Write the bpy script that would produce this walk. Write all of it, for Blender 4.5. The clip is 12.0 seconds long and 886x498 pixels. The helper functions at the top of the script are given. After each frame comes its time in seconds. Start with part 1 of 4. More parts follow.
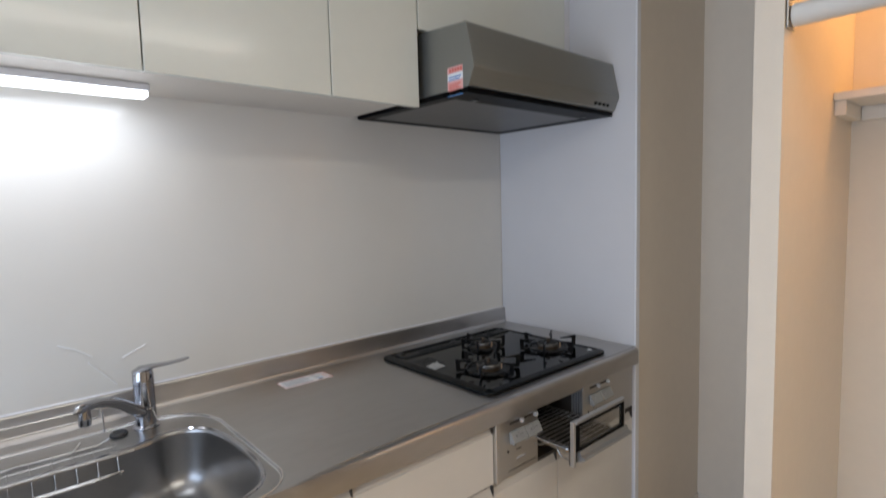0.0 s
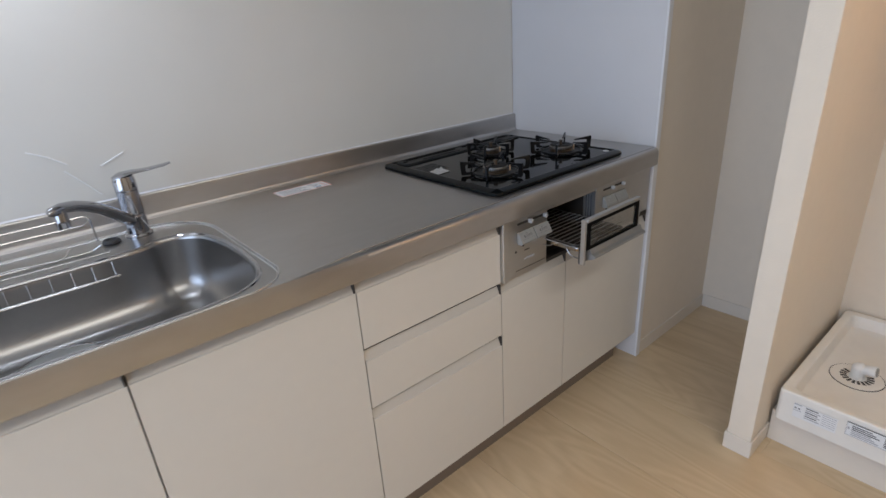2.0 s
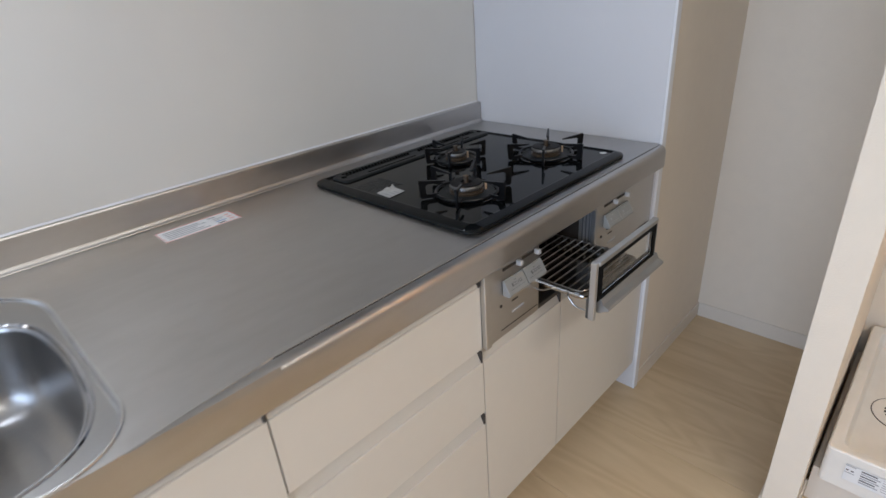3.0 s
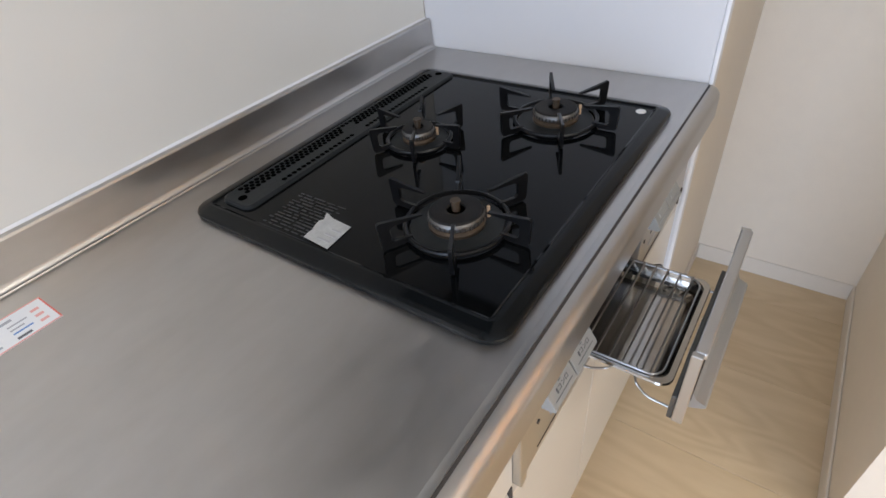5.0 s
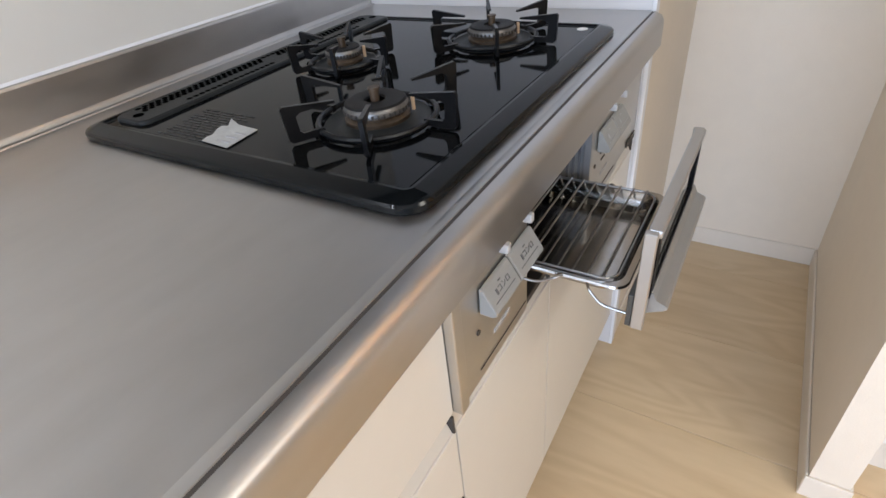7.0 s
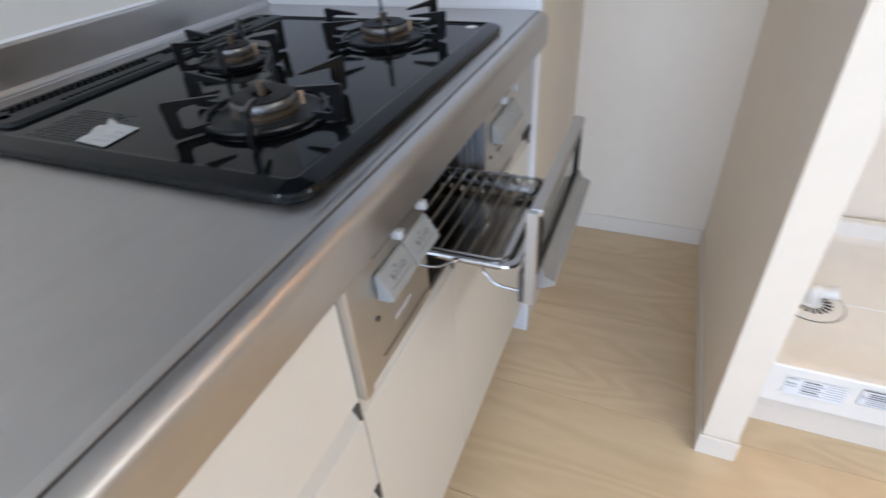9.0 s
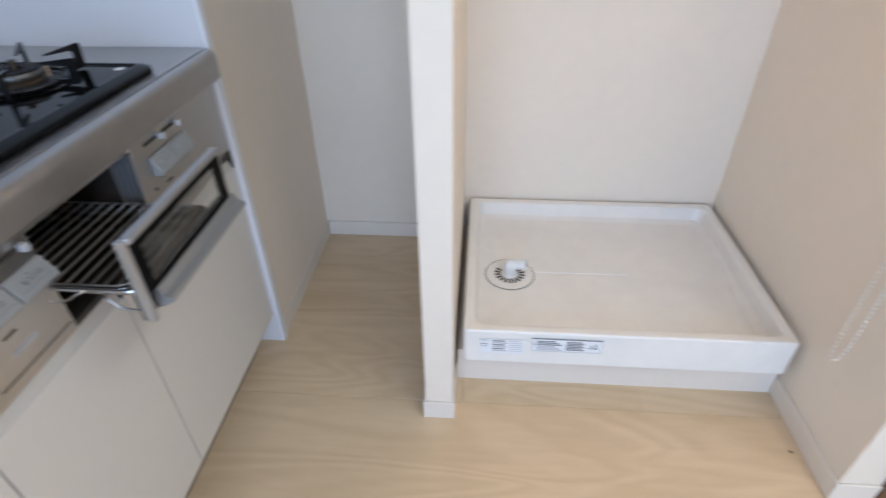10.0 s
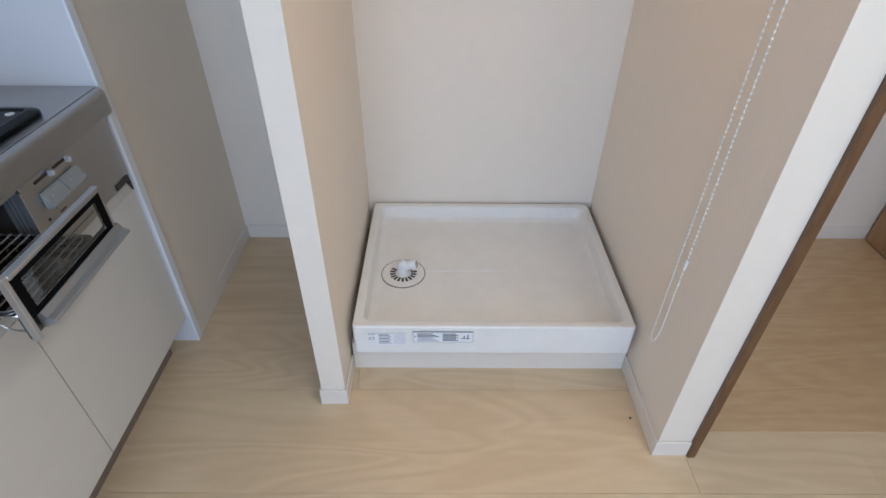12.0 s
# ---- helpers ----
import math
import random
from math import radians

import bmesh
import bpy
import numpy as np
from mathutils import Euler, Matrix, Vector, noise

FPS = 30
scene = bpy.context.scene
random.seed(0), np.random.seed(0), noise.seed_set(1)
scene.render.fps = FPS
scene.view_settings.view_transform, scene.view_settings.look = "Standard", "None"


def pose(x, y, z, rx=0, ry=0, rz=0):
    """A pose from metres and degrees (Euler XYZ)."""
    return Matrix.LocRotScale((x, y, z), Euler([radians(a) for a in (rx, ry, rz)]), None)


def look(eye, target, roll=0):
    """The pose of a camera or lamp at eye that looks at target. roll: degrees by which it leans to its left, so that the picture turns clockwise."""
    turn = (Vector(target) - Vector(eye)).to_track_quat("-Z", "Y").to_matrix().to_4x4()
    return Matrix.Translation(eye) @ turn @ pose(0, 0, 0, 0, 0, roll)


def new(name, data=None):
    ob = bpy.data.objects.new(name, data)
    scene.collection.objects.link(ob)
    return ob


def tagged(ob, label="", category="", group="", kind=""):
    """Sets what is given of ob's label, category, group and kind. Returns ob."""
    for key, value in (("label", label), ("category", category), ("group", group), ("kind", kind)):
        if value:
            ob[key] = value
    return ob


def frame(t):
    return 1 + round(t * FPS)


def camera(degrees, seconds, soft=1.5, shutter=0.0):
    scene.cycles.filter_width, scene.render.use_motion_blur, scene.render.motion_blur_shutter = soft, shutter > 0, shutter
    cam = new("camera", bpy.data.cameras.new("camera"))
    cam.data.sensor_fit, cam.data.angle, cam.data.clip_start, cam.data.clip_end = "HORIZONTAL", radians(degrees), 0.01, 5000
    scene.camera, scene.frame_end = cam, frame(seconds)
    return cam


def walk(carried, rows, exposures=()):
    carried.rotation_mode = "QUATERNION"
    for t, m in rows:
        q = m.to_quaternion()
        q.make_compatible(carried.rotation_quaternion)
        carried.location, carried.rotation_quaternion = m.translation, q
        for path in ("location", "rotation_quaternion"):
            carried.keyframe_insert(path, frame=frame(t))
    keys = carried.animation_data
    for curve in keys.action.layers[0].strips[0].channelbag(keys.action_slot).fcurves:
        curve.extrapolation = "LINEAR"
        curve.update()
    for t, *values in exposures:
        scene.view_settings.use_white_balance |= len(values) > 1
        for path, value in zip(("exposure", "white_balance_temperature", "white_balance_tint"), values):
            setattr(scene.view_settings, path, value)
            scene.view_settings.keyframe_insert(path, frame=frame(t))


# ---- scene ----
cam = camera(80.4, 12.0, soft=1.5, shutter=0.5)
PATH = [
    (0, (-1.776, -1.603, 1.388), (-0.455, -0.111, 1.219), -1.5),
    (0.5, (-1.769, -1.605, 1.353), (-0.476, -0.125, 0.981), -2.7),
    (1, (-1.769, -1.603, 1.314), (-0.517, -0.152, 0.743), -3.8),
    (1.5, (-1.753, -1.59, 1.296), (-0.547, -0.155, 0.597), -3.9),
    (2, (-1.693, -1.54, 1.269), (-0.525, -0.115, 0.49), -3.8),
    (2.5, (-1.543, -1.36, 1.26), (-0.366, 0.033, 0.439), -4.1),
    (3, (-1.404, -1.208, 1.261), (-0.146, 0.075, 0.381), -4.4),
    (5, (-1.046, -0.801, 1.271), (0.172, 0.165, 0.012), -6.7),
    (5.5, (-1.048, -0.797, 1.256), (0.17, 0.125, -0.035), -7.3),
    (6, (-1.048, -0.821, 1.187), (0.222, 0.095, -0.057), -6.9),
    (6.5, (-1.048, -0.843, 1.118), (0.276, 0.076, -0.067), -6.8),
    (8.5, (-1.058, -0.857, 1.069), (0.326, 0.017, -0.08), -5.7),
    (9, (-1.056, -0.891, 1.081), (0.416, -0.223, -0.097), -4.3),
    (9.5, (-1.054, -1.001, 1.116), (0.516, -0.653, -0.073), -1.9),
    (10, (-1.08, -1.215, 1.14), (0.537, -1.09, -0.031), -0.7),
    (10.5, (-1.12, -1.389, 1.177), (0.496, -1.356, -0.001), 0.0),
    (11, (-1.157, -1.441, 1.265), (0.421, -1.444, 0.036), 0.5),
    (11.5, (-1.176, -1.441, 1.299), (0.375, -1.454, 0.036), 0.7),
    (12, (-1.18, -1.434, 1.296), (0.403, -1.45, 0.073), 0.7),
]
EXPOSURES = [(0.0, -0.31, 6300, 12), (0.5, -0.39, 6300, 12), (1.5, -0.36, 6150, 12), (2.5, -0.12, 6050, 12), (3.0, 0.05, 6050, 11.5), (5.0, 0.60, 6200, 12.5), (6.5, 0.70, 6200, 12.5), (8.5, 0.70, 5800, 10.5), (9.5, 0.35, 5550, 10), (10.0, 0.26, 5400, 10), (10.5, 0.19, 5200, 10), (11.0, 0.03, 5350, 9.5), (12.0, -0.06, 5350, 9)]
walk(cam, [(t, look(eye, target, roll)) for t, eye, target, roll in PATH], EXPOSURES)

# ---- light ----
world = bpy.data.worlds.new("sky")
scene.world = world
world.use_nodes = True
wn = world.node_tree.nodes
sky = wn.new("ShaderNodeTexSky")
sky.sky_type, sky.sun_disc, sky.sun_elevation, sky.sun_rotation = "NISHITA", False, radians(40), radians(200)
wn["Background"].inputs["Strength"].default_value = 0.1
world.node_tree.links.new(sky.outputs[0], wn["Background"].inputs["Color"])


def area_lamp(name, eye, target, sx, sy, watts, colour):
    data = bpy.data.lights.new(name, "AREA")
    data.shape, data.size, data.size_y, data.energy, data.color = "RECTANGLE", sx, sy, watts, colour
    ob = new(name, data)
    ob.matrix_world = look(eye, target)
    return ob


# daylight in the balcony window's opening, behind the walker
area_lamp("window_daylight", (-3.62, -1.25, 1.05), (0.0, -1.25, 1.05), 1.9, 1.9, 52.0, (0.64, 0.783, 1.0))
# the long ceiling lamp of the room
area_lamp("ceiling_lamp_light", (-1.38, -2.36, 2.345), (-1.38, -2.36, 0.0), 1.8, 0.28, 12.6, (1.0, 0.885, 0.72))
# the warm bulb in the washing alcove
bulb_data = bpy.data.lights.new("alcove_bulb_light", "POINT")
bulb_data.energy, bulb_data.color, bulb_data.shadow_soft_size = 5.2, (1.0, 0.56, 0.21), 0.05
new("alcove_bulb_light", bulb_data).location = (0.36, -1.59, 2.21)
# the light of the strip under the wall cabinets
area_lamp("strip_light", (-1.76, -0.125, 1.664), (-1.76, -0.10, 0.8), 0.62, 0.03, 1.65, (0.84, 0.90, 1.0))

# ---- materials ----


def mat(name, col, rough=0.5, metal=0.0, var=0.05, vscale=2.0, fine=40.0, bump=0.0, bscale=300.0, stretch=(1, 1, 1), coat=0.0, rvar=0.1, spec=0.5, emit=0.0):
    m = bpy.data.materials.new(name)
    m.use_nodes = True
    n, l = m.node_tree.nodes, m.node_tree.links
    b = n["Principled BSDF"]
    tc, mp = n.new("ShaderNodeTexCoord"), n.new("ShaderNodeMapping")
    mp.inputs["Scale"].default_value = stretch
    l.new(tc.outputs["Object"], mp.inputs["Vector"])
    big, small = n.new("ShaderNodeTexNoise"), n.new("ShaderNodeTexNoise")
    big.inputs["Scale"].default_value, small.inputs["Scale"].default_value = vscale, fine
    big.inputs["Detail"].default_value, small.inputs["Detail"].default_value = 4, 3
    mix = n.new("ShaderNodeMath")
    mix.operation = "MULTIPLY_ADD"
    mix.inputs[1].default_value = 0.4
    half = n.new("ShaderNodeMath")
    half.operation = "MULTIPLY"
    half.inputs[1].default_value = 0.6
    ramp = n.new("ShaderNodeValToRGB")
    ramp.color_ramp.elements[0].position, ramp.color_ramp.elements[1].position = 0.15, 0.85
    ramp.color_ramp.elements[0].color = (*[c * (1 - 1.6 * min(var, 0.5)) for c in col], 1)
    ramp.color_ramp.elements[1].color = (*[min(1.0, c * (1 + 1.6 * var)) for c in col], 1)
    for t in (big, small):
        l.new(mp.outputs["Vector"], t.inputs["Vector"])
    l.new(big.outputs[0], half.inputs[0])
    l.new(small.outputs[0], mix.inputs[0])
    l.new(half.outputs[0], mix.inputs[2])
    l.new(mix.outputs[0], ramp.inputs["Fac"])
    l.new(ramp.outputs[0], b.inputs["Base Color"])
    rr = n.new("ShaderNodeMapRange")
    rr.inputs["From Min"].default_value, rr.inputs["From Max"].default_value = 0.1, 0.9
    rr.inputs["To Min"].default_value, rr.inputs["To Max"].default_value = rough * (1 - 1.6 * rvar), rough * (1 + 1.6 * rvar)
    l.new(mix.outputs[0], rr.inputs["Value"])
    l.new(rr.outputs[0], b.inputs["Roughness"])
    b.inputs["Metallic"].default_value = metal
    b.inputs["Coat Weight"].default_value = coat
    b.inputs["Coat Roughness"].default_value = 0.05
    b.inputs["Specular IOR Level"].default_value = spec
    if emit:
        b.inputs["Emission Color"].default_value = (*col, 1)
        b.inputs["Emission Strength"].default_value = emit
    if bump:
        bn, bp = n.new("ShaderNodeTexNoise"), n.new("ShaderNodeBump")
        bn.inputs["Scale"].default_value, bn.inputs["Detail"].default_value = bscale, 3
        bp.inputs["Strength"].default_value, bp.inputs["Distance"].default_value = bump, 0.002
        l.new(mp.outputs["Vector"], bn.inputs["Vector"])
        l.new(bn.outputs[0], bp.inputs["Height"])
        l.new(bp.outputs[0], b.inputs["Normal"])
    return m


def wood(name, light, dark, along=1, scale=1.0, rough=0.3, contrast=1.0, streak=0.55, strips=0.0):
    """Straight-grained wood whose grain runs along y (1) or z (2); each piece takes its own cut of the figure."""
    m = bpy.data.materials.new(name)
    m.use_nodes = True
    n, l = m.node_tree.nodes, m.node_tree.links
    b = n["Principled BSDF"]
    tc, mp, info = n.new("ShaderNodeTexCoord"), n.new("ShaderNodeMapping"), n.new("ShaderNodeObjectInfo")
    sc = [8.0 * scale] * 3
    sc[along] = 1.5 * scale
    mp.inputs["Scale"].default_value = sc
    shift = n.new("ShaderNodeVectorMath")
    shift.operation = "MULTIPLY_ADD"
    shift.inputs[1].default_value = (1, 1, 1)
    far = n.new("ShaderNodeMath")
    far.operation = "MULTIPLY"
    far.inputs[1].default_value = 37.0
    l.new(info.outputs["Random"], far.inputs[0])
    l.new(tc.outputs["Object"], mp.inputs["Vector"])
    l.new(mp.outputs["Vector"], shift.inputs[0])
    l.new(far.outputs[0], shift.inputs[2])
    fig, grain = n.new("ShaderNodeTexNoise"), n.new("ShaderNodeTexNoise")
    fig.inputs["Scale"].default_value, fig.inputs["Detail"].default_value, fig.inputs["Distortion"].default_value = 0.7, 2, 0.6
    rings = n.new("ShaderNodeMath")
    rings.operation = "MULTIPLY"
    rings.inputs[1].default_value = 80.0
    sine = n.new("ShaderNodeMath")
    sine.operation = "SINE"
    grain.inputs["Scale"].default_value, grain.inputs["Detail"].default_value = 9, 4
    for t in (fig, grain):
        l.new(shift.outputs[0], t.inputs["Vector"])
    l.new(fig.outputs[0], rings.inputs[0])
    l.new(rings.outputs[0], sine.inputs[0])
    a = n.new("ShaderNodeMath")
    a.operation = "MULTIPLY_ADD"
    a.inputs[1].default_value, a.inputs[2].default_value = 0.09 * contrast, 0.605 - 0.5 * streak
    l.new(sine.outputs[0], a.inputs[0])
    c = n.new("ShaderNodeMath")
    c.operation = "MULTIPLY_ADD"
    c.inputs[1].default_value = streak
    l.new(grain.outputs[0], c.inputs[0])
    l.new(a.outputs[0], c.inputs[2])
    e = n.new("ShaderNodeMath")
    e.operation = "MULTIPLY_ADD"
    e.inputs[1].default_value = 0.10
    l.new(info.outputs["Random"], e.inputs[0])
    l.new(c.outputs[0], e.inputs[2])
    tone = e
    if strips:
        # the face of each board is laid up from three rows of short staves
        turn, stave = n.new("ShaderNodeMapping"), n.new("ShaderNodeTexBrick")
        turn.inputs["Rotation"].default_value = (0, 0, radians(90))
        slide, far2 = n.new("ShaderNodeCombineXYZ"), n.new("ShaderNodeVectorMath")
        l.new(far.outputs[0], slide.inputs["Y"])
        l.new(tc.outputs["Object"], far2.inputs[0])
        l.new(slide.outputs[0], far2.inputs[1])
        l.new(far2.outputs[0], turn.inputs["Vector"])
        l.new(turn.outputs[0], stave.inputs["Vector"])
        stave.offset = 0.37
        for key, val in (("Scale", 1.0), ("Mortar Size", 0.0), ("Brick Width", 0.74), ("Row Height", 0.106)):
            stave.inputs[key].default_value = val
        stave.inputs["Color1"].default_value, stave.inputs["Color2"].default_value = (0, 0, 0, 1), (1, 1, 1, 1)
        tone = n.new("ShaderNodeMath")
        tone.operation = "MULTIPLY_ADD"
        tone.inputs[1].default_value = strips
        l.new(stave.outputs[0], tone.inputs[0])
        l.new(e.outputs[0], tone.inputs[2])
    ramp = n.new("ShaderNodeValToRGB")
    ramp.color_ramp.elements[0].position, ramp.color_ramp.elements[1].position = 0.40, 0.90
    ramp.color_ramp.elements[0].color, ramp.color_ramp.elements[1].color = (*dark, 1), (*light, 1)
    l.new(tone.outputs[0], ramp.inputs["Fac"])
    l.new(ramp.outputs[0], b.inputs["Base Color"])
    b.inputs["Roughness"].default_value = rough
    bp = n.new("ShaderNodeBump")
    bp.inputs["Strength"].default_value, bp.inputs["Distance"].default_value = 0.05, 0.001
    l.new(grain.outputs[0], bp.inputs["Height"])
    l.new(bp.outputs[0], b.inputs["Normal"])
    return m


WALLPAPER = mat("wallpaper", (0.842, 0.744, 0.618), 0.75, var=0.03, vscale=1.5, fine=25, bump=0.35, bscale=260)
PAINT = mat("ceiling_paper", (0.82, 0.80, 0.76), 0.8, var=0.02, bump=0.3)
SKIRT = mat("skirting_vinyl", (0.80, 0.72, 0.62), 0.45, var=0.03)
PANEL = mat("kitchen_panel", (0.76, 0.74, 0.69), 0.22, var=0.025, vscale=1.2, fine=8, coat=0.35, bump=0.02, bscale=20)
ENDPANEL = mat("end_panel", (0.72, 0.71, 0.72), 0.3, var=0.02, vscale=1.5, fine=9)
TRIM = mat("white_trim", (0.82, 0.82, 0.84), 0.35, var=0.02)
DOORFACE = mat("cream_laminate", (0.71, 0.673, 0.615), 0.30, var=0.02, vscale=2, fine=30, coat=0.1)
WALLDOOR = mat("pale_gloss_laminate", (0.76, 0.77, 0.70), 0.22, var=0.02, vscale=2, fine=30, coat=0.25)
STRIP = mat("pull_strip", (0.62, 0.585, 0.53), 0.4, var=0.03)
CARCASS = mat("cabinet_carcass", (0.70, 0.66, 0.60), 0.5, var=0.03)
# near-black for dark parts and slots, also painted shade in gaps and grooves
GAP = mat("shadow_gap", (0.045, 0.038, 0.033), 0.6, var=0.1)
# brown of the shadow under the fronts, put into the plinth's colour
PLINTH = mat("plinth_shade_brown", (0.20, 0.155, 0.12), 0.5, var=0.1)
STEEL = mat("brushed_stainless", (0.495, 0.484, 0.474), 0.36, 1.0, var=0.10, vscale=9, fine=45, stretch=(0.4, 1, 1), rvar=0.25)
SINKSTEEL = mat("sink_stainless", (0.37, 0.365, 0.36), 0.31, 1.0, var=0.05, vscale=5, fine=90)
RACKWIRE = mat("bright_rack_wire", (0.62, 0.62, 0.62), 0.25, 1.0, var=0.03)
CHROME = mat("chrome", (0.42, 0.425, 0.45), 0.07, 1.0, var=0.02)
WIRE = mat("steel_wire", (0.38, 0.37, 0.36), 0.3, 1.0, var=0.03)
SATIN = mat("satin_steel", (0.56, 0.545, 0.52), 0.34, 1.0, var=0.04, fine=120, stretch=(0.2, 1, 1))
ALU = mat("anodised_aluminium", (0.52, 0.515, 0.51), 0.36, 0.9, var=0.03)
HANDLEGREY = mat("grey_handle_rail", (0.36, 0.36, 0.355), 0.4, 0.6, var=0.04)
GREYPLASTIC = mat("grey_plastic", (0.31, 0.315, 0.31), 0.42, var=0.03)
PALEKNOB = mat("pale_knob", (0.47, 0.47, 0.475), 0.35, var=0.02)
BLACKGLASS = mat("black_enamel_glass", (0.003, 0.0033, 0.0036), 0.06, var=0.2, vscale=8, fine=160, rvar=0.3, spec=0.14)
BLACKRIM = mat("black_enamel_rim", (0.004, 0.0048, 0.0054), 0.09, var=0.15, vscale=10, fine=90, rvar=0.3, spec=0.20)
IRON = mat("enamelled_iron", (0.005, 0.005, 0.0055), 0.3, var=0.3, fine=120, bump=0.12, bscale=500, spec=0.28)
VENTIRON = mat("vent_plate", (0.022, 0.024, 0.025), 0.36, var=0.25, vscale=30, fine=200, bump=0.1, bscale=700, spec=0.12)
BURNERALU = mat("burnt_aluminium", (0.17, 0.165, 0.16), 0.40, 0.9, var=0.4, vscale=40, fine=200)
BURNERBROWN = mat("burnt_brown", (0.085, 0.06, 0.04), 0.45, 0.6, var=0.4, vscale=40, fine=200)
BRASS = mat("igniter_ceramic", (0.55, 0.38, 0.24), 0.4, var=0.1)
HOODSTEEL = mat("hood_silver", (0.28, 0.283, 0.268), 0.38, 0.8, var=0.04, fine=120, stretch=(0.15, 1, 1))
HOODBLACK = mat("hood_black", (0.0025, 0.0025, 0.003), 0.4, var=0.1, spec=0.06)
HOLE = mat("hole_black", (0.001, 0.001, 0.001), 0.9, var=0.1, spec=0.0)
CAPBLACK = mat("matt_burner_cap", (0.012, 0.011, 0.011), 0.55, var=0.3, vscale=40, fine=200, bump=0.1, bscale=600, spec=0.2)
FILTER = mat("hood_filter", (0.11, 0.11, 0.108), 0.32, 0.6, var=0.04)
TRAYSTEEL = mat("tray_steel", (0.42, 0.395, 0.365), 0.14, 1.0, var=0.15, vscale=9, fine=60, bump=0.25, bscale=14)
PANWHITE = mat("pan_resin", (0.84, 0.805, 0.745), 0.30, var=0.045, vscale=7, fine=25)
PIPEWHITE = mat("pipe_white", (0.80, 0.79, 0.76), 0.35, var=0.03)
PAPER = mat("label_paper", (0.82, 0.82, 0.82), 0.5, var=0.02)
FOIL = mat("foil_sticker", (0.54, 0.55, 0.55), 0.3, 0.5, var=0.15, vscale=60, fine=300)
FAINTINK = mat("faint_print", (0.030, 0.030, 0.030), 0.5, var=0.3, vscale=80, fine=400)
INK = mat("label_ink", (0.12, 0.12, 0.13), 0.6, var=0.1)
PALEINK = mat("label_grey_ink", (0.42, 0.42, 0.44), 0.6, var=0.1)
REDINK = mat("label_red", (0.70, 0.16, 0.13), 0.5, var=0.05)
PINKINK = mat("label_pink", (0.80, 0.42, 0.38), 0.5, var=0.05)
BLUEINK = mat("label_blue", (0.10, 0.25, 0.55), 0.5, var=0.05)
RUBBER = mat("black_rubber", (0.025, 0.025, 0.027), 0.5, var=0.2)
SCRATCH = mat("scratched_glaze", (0.86, 0.86, 0.85), 0.3, var=0.02)
BLIND = mat("blind_fabric", (0.74, 0.72, 0.68), 0.7, var=0.03, bump=0.2, bscale=500)
BEADS = mat("bead_plastic", (0.84, 0.83, 0.78), 0.4, var=0.02)
SHELFWHITE = mat("shelf_board", (0.80, 0.75, 0.67), 0.45, var=0.02)
BROWN = wood("brown_frame_wood", (0.17, 0.085, 0.035), (0.10, 0.046, 0.018), 2, 2.0, 0.4)
DOORWOOD = wood("corridor_door_wood", (0.42, 0.24, 0.11), (0.30, 0.16, 0.07), 2, 1.2, 0.35)
FLOORWOOD = wood("maple_floor", (0.72, 0.558, 0.358), (0.58, 0.425, 0.25), 1, 0.8, 0.28, 1.0, 0.32, 0.11)
# the same flooring, with the corridor's dim orange light put into its colour
DIMFLOORWOOD = wood("maple_floor_dim_warm", (0.63, 0.435, 0.245), (0.52, 0.34, 0.175), 1, 0.9, 0.22, 0.9)
SUBFLOOR = mat("floor_joint", (0.30, 0.21, 0.13), 0.7, var=0.1)
CEILGLOW = mat("lit_ceiling_diffuser", (0.95, 1.0, 0.97), 0.4, var=0.0, emit=3.0)
LAMPGLOW = mat("lit_diffuser", (0.92, 0.96, 1.0), 0.4, var=0.0, emit=6.0)
BULBGLOW = mat("lit_bulb", (1.0, 0.62, 0.28), 0.4, var=0.0, emit=12.0)
GLASS = bpy.data.materials.new("clear_glass")
GLASS.use_nodes = True
gb = GLASS.node_tree.nodes["Principled BSDF"]
gb.inputs["Base Color"].default_value = (0.86, 0.87, 0.86, 1)
gb.inputs["Transmission Weight"].default_value, gb.inputs["Roughness"].default_value, gb.inputs["IOR"].default_value = 1.0, 0.03, 1.45

# ---- mesh helpers ----
ORIGIN = {}


def box(x0, x1, y0, y1, z0, z1, bev=0.0, seg=2, bm=None):
    bm = bm or bmesh.new()
    made = bmesh.ops.create_cube(bm, size=1.0)["verts"]
    for v in made:
        v.co = Vector((x0 + (v.co.x + 0.5) * (x1 - x0), y0 + (v.co.y + 0.5) * (y1 - y0), z0 + (v.co.z + 0.5) * (z1 - z0)))
    if bev:
        edges = list({e for v in made for e in v.link_edges})
        bmesh.ops.bevel(bm, geom=edges, offset=bev, segments=seg, affect="EDGES", profile=0.5)
    return bm


def prism(profile, axis, a, b, bm=None, bev=0.0, seg=2):
    """A 2D outline pushed along an axis from a to b: x takes (y, z), y takes (x, z), z takes (x, y)."""
    bm = bm or bmesh.new()
    place = {"x": lambda p, t: (t, p[0], p[1]), "y": lambda p, t: (p[0], t, p[1]), "z": lambda p, t: (p[0], p[1], t)}[axis]
    loops = [[bm.verts.new(place(p, t)) for p in profile] for t in (a, b)]
    faces = [bm.faces.new(loops[0]), bm.faces.new(loops[1][::-1])]
    k = len(profile)
    for i in range(k):
        faces.append(bm.faces.new((loops[0][i], loops[1][i], loops[1][(i + 1) % k], loops[0][(i + 1) % k])))
    if bev:
        edges = list({e for f in faces for e in f.edges})
        bmesh.ops.bevel(bm, geom=edges, offset=bev, segments=seg, affect="EDGES", profile=0.5)
    return bm


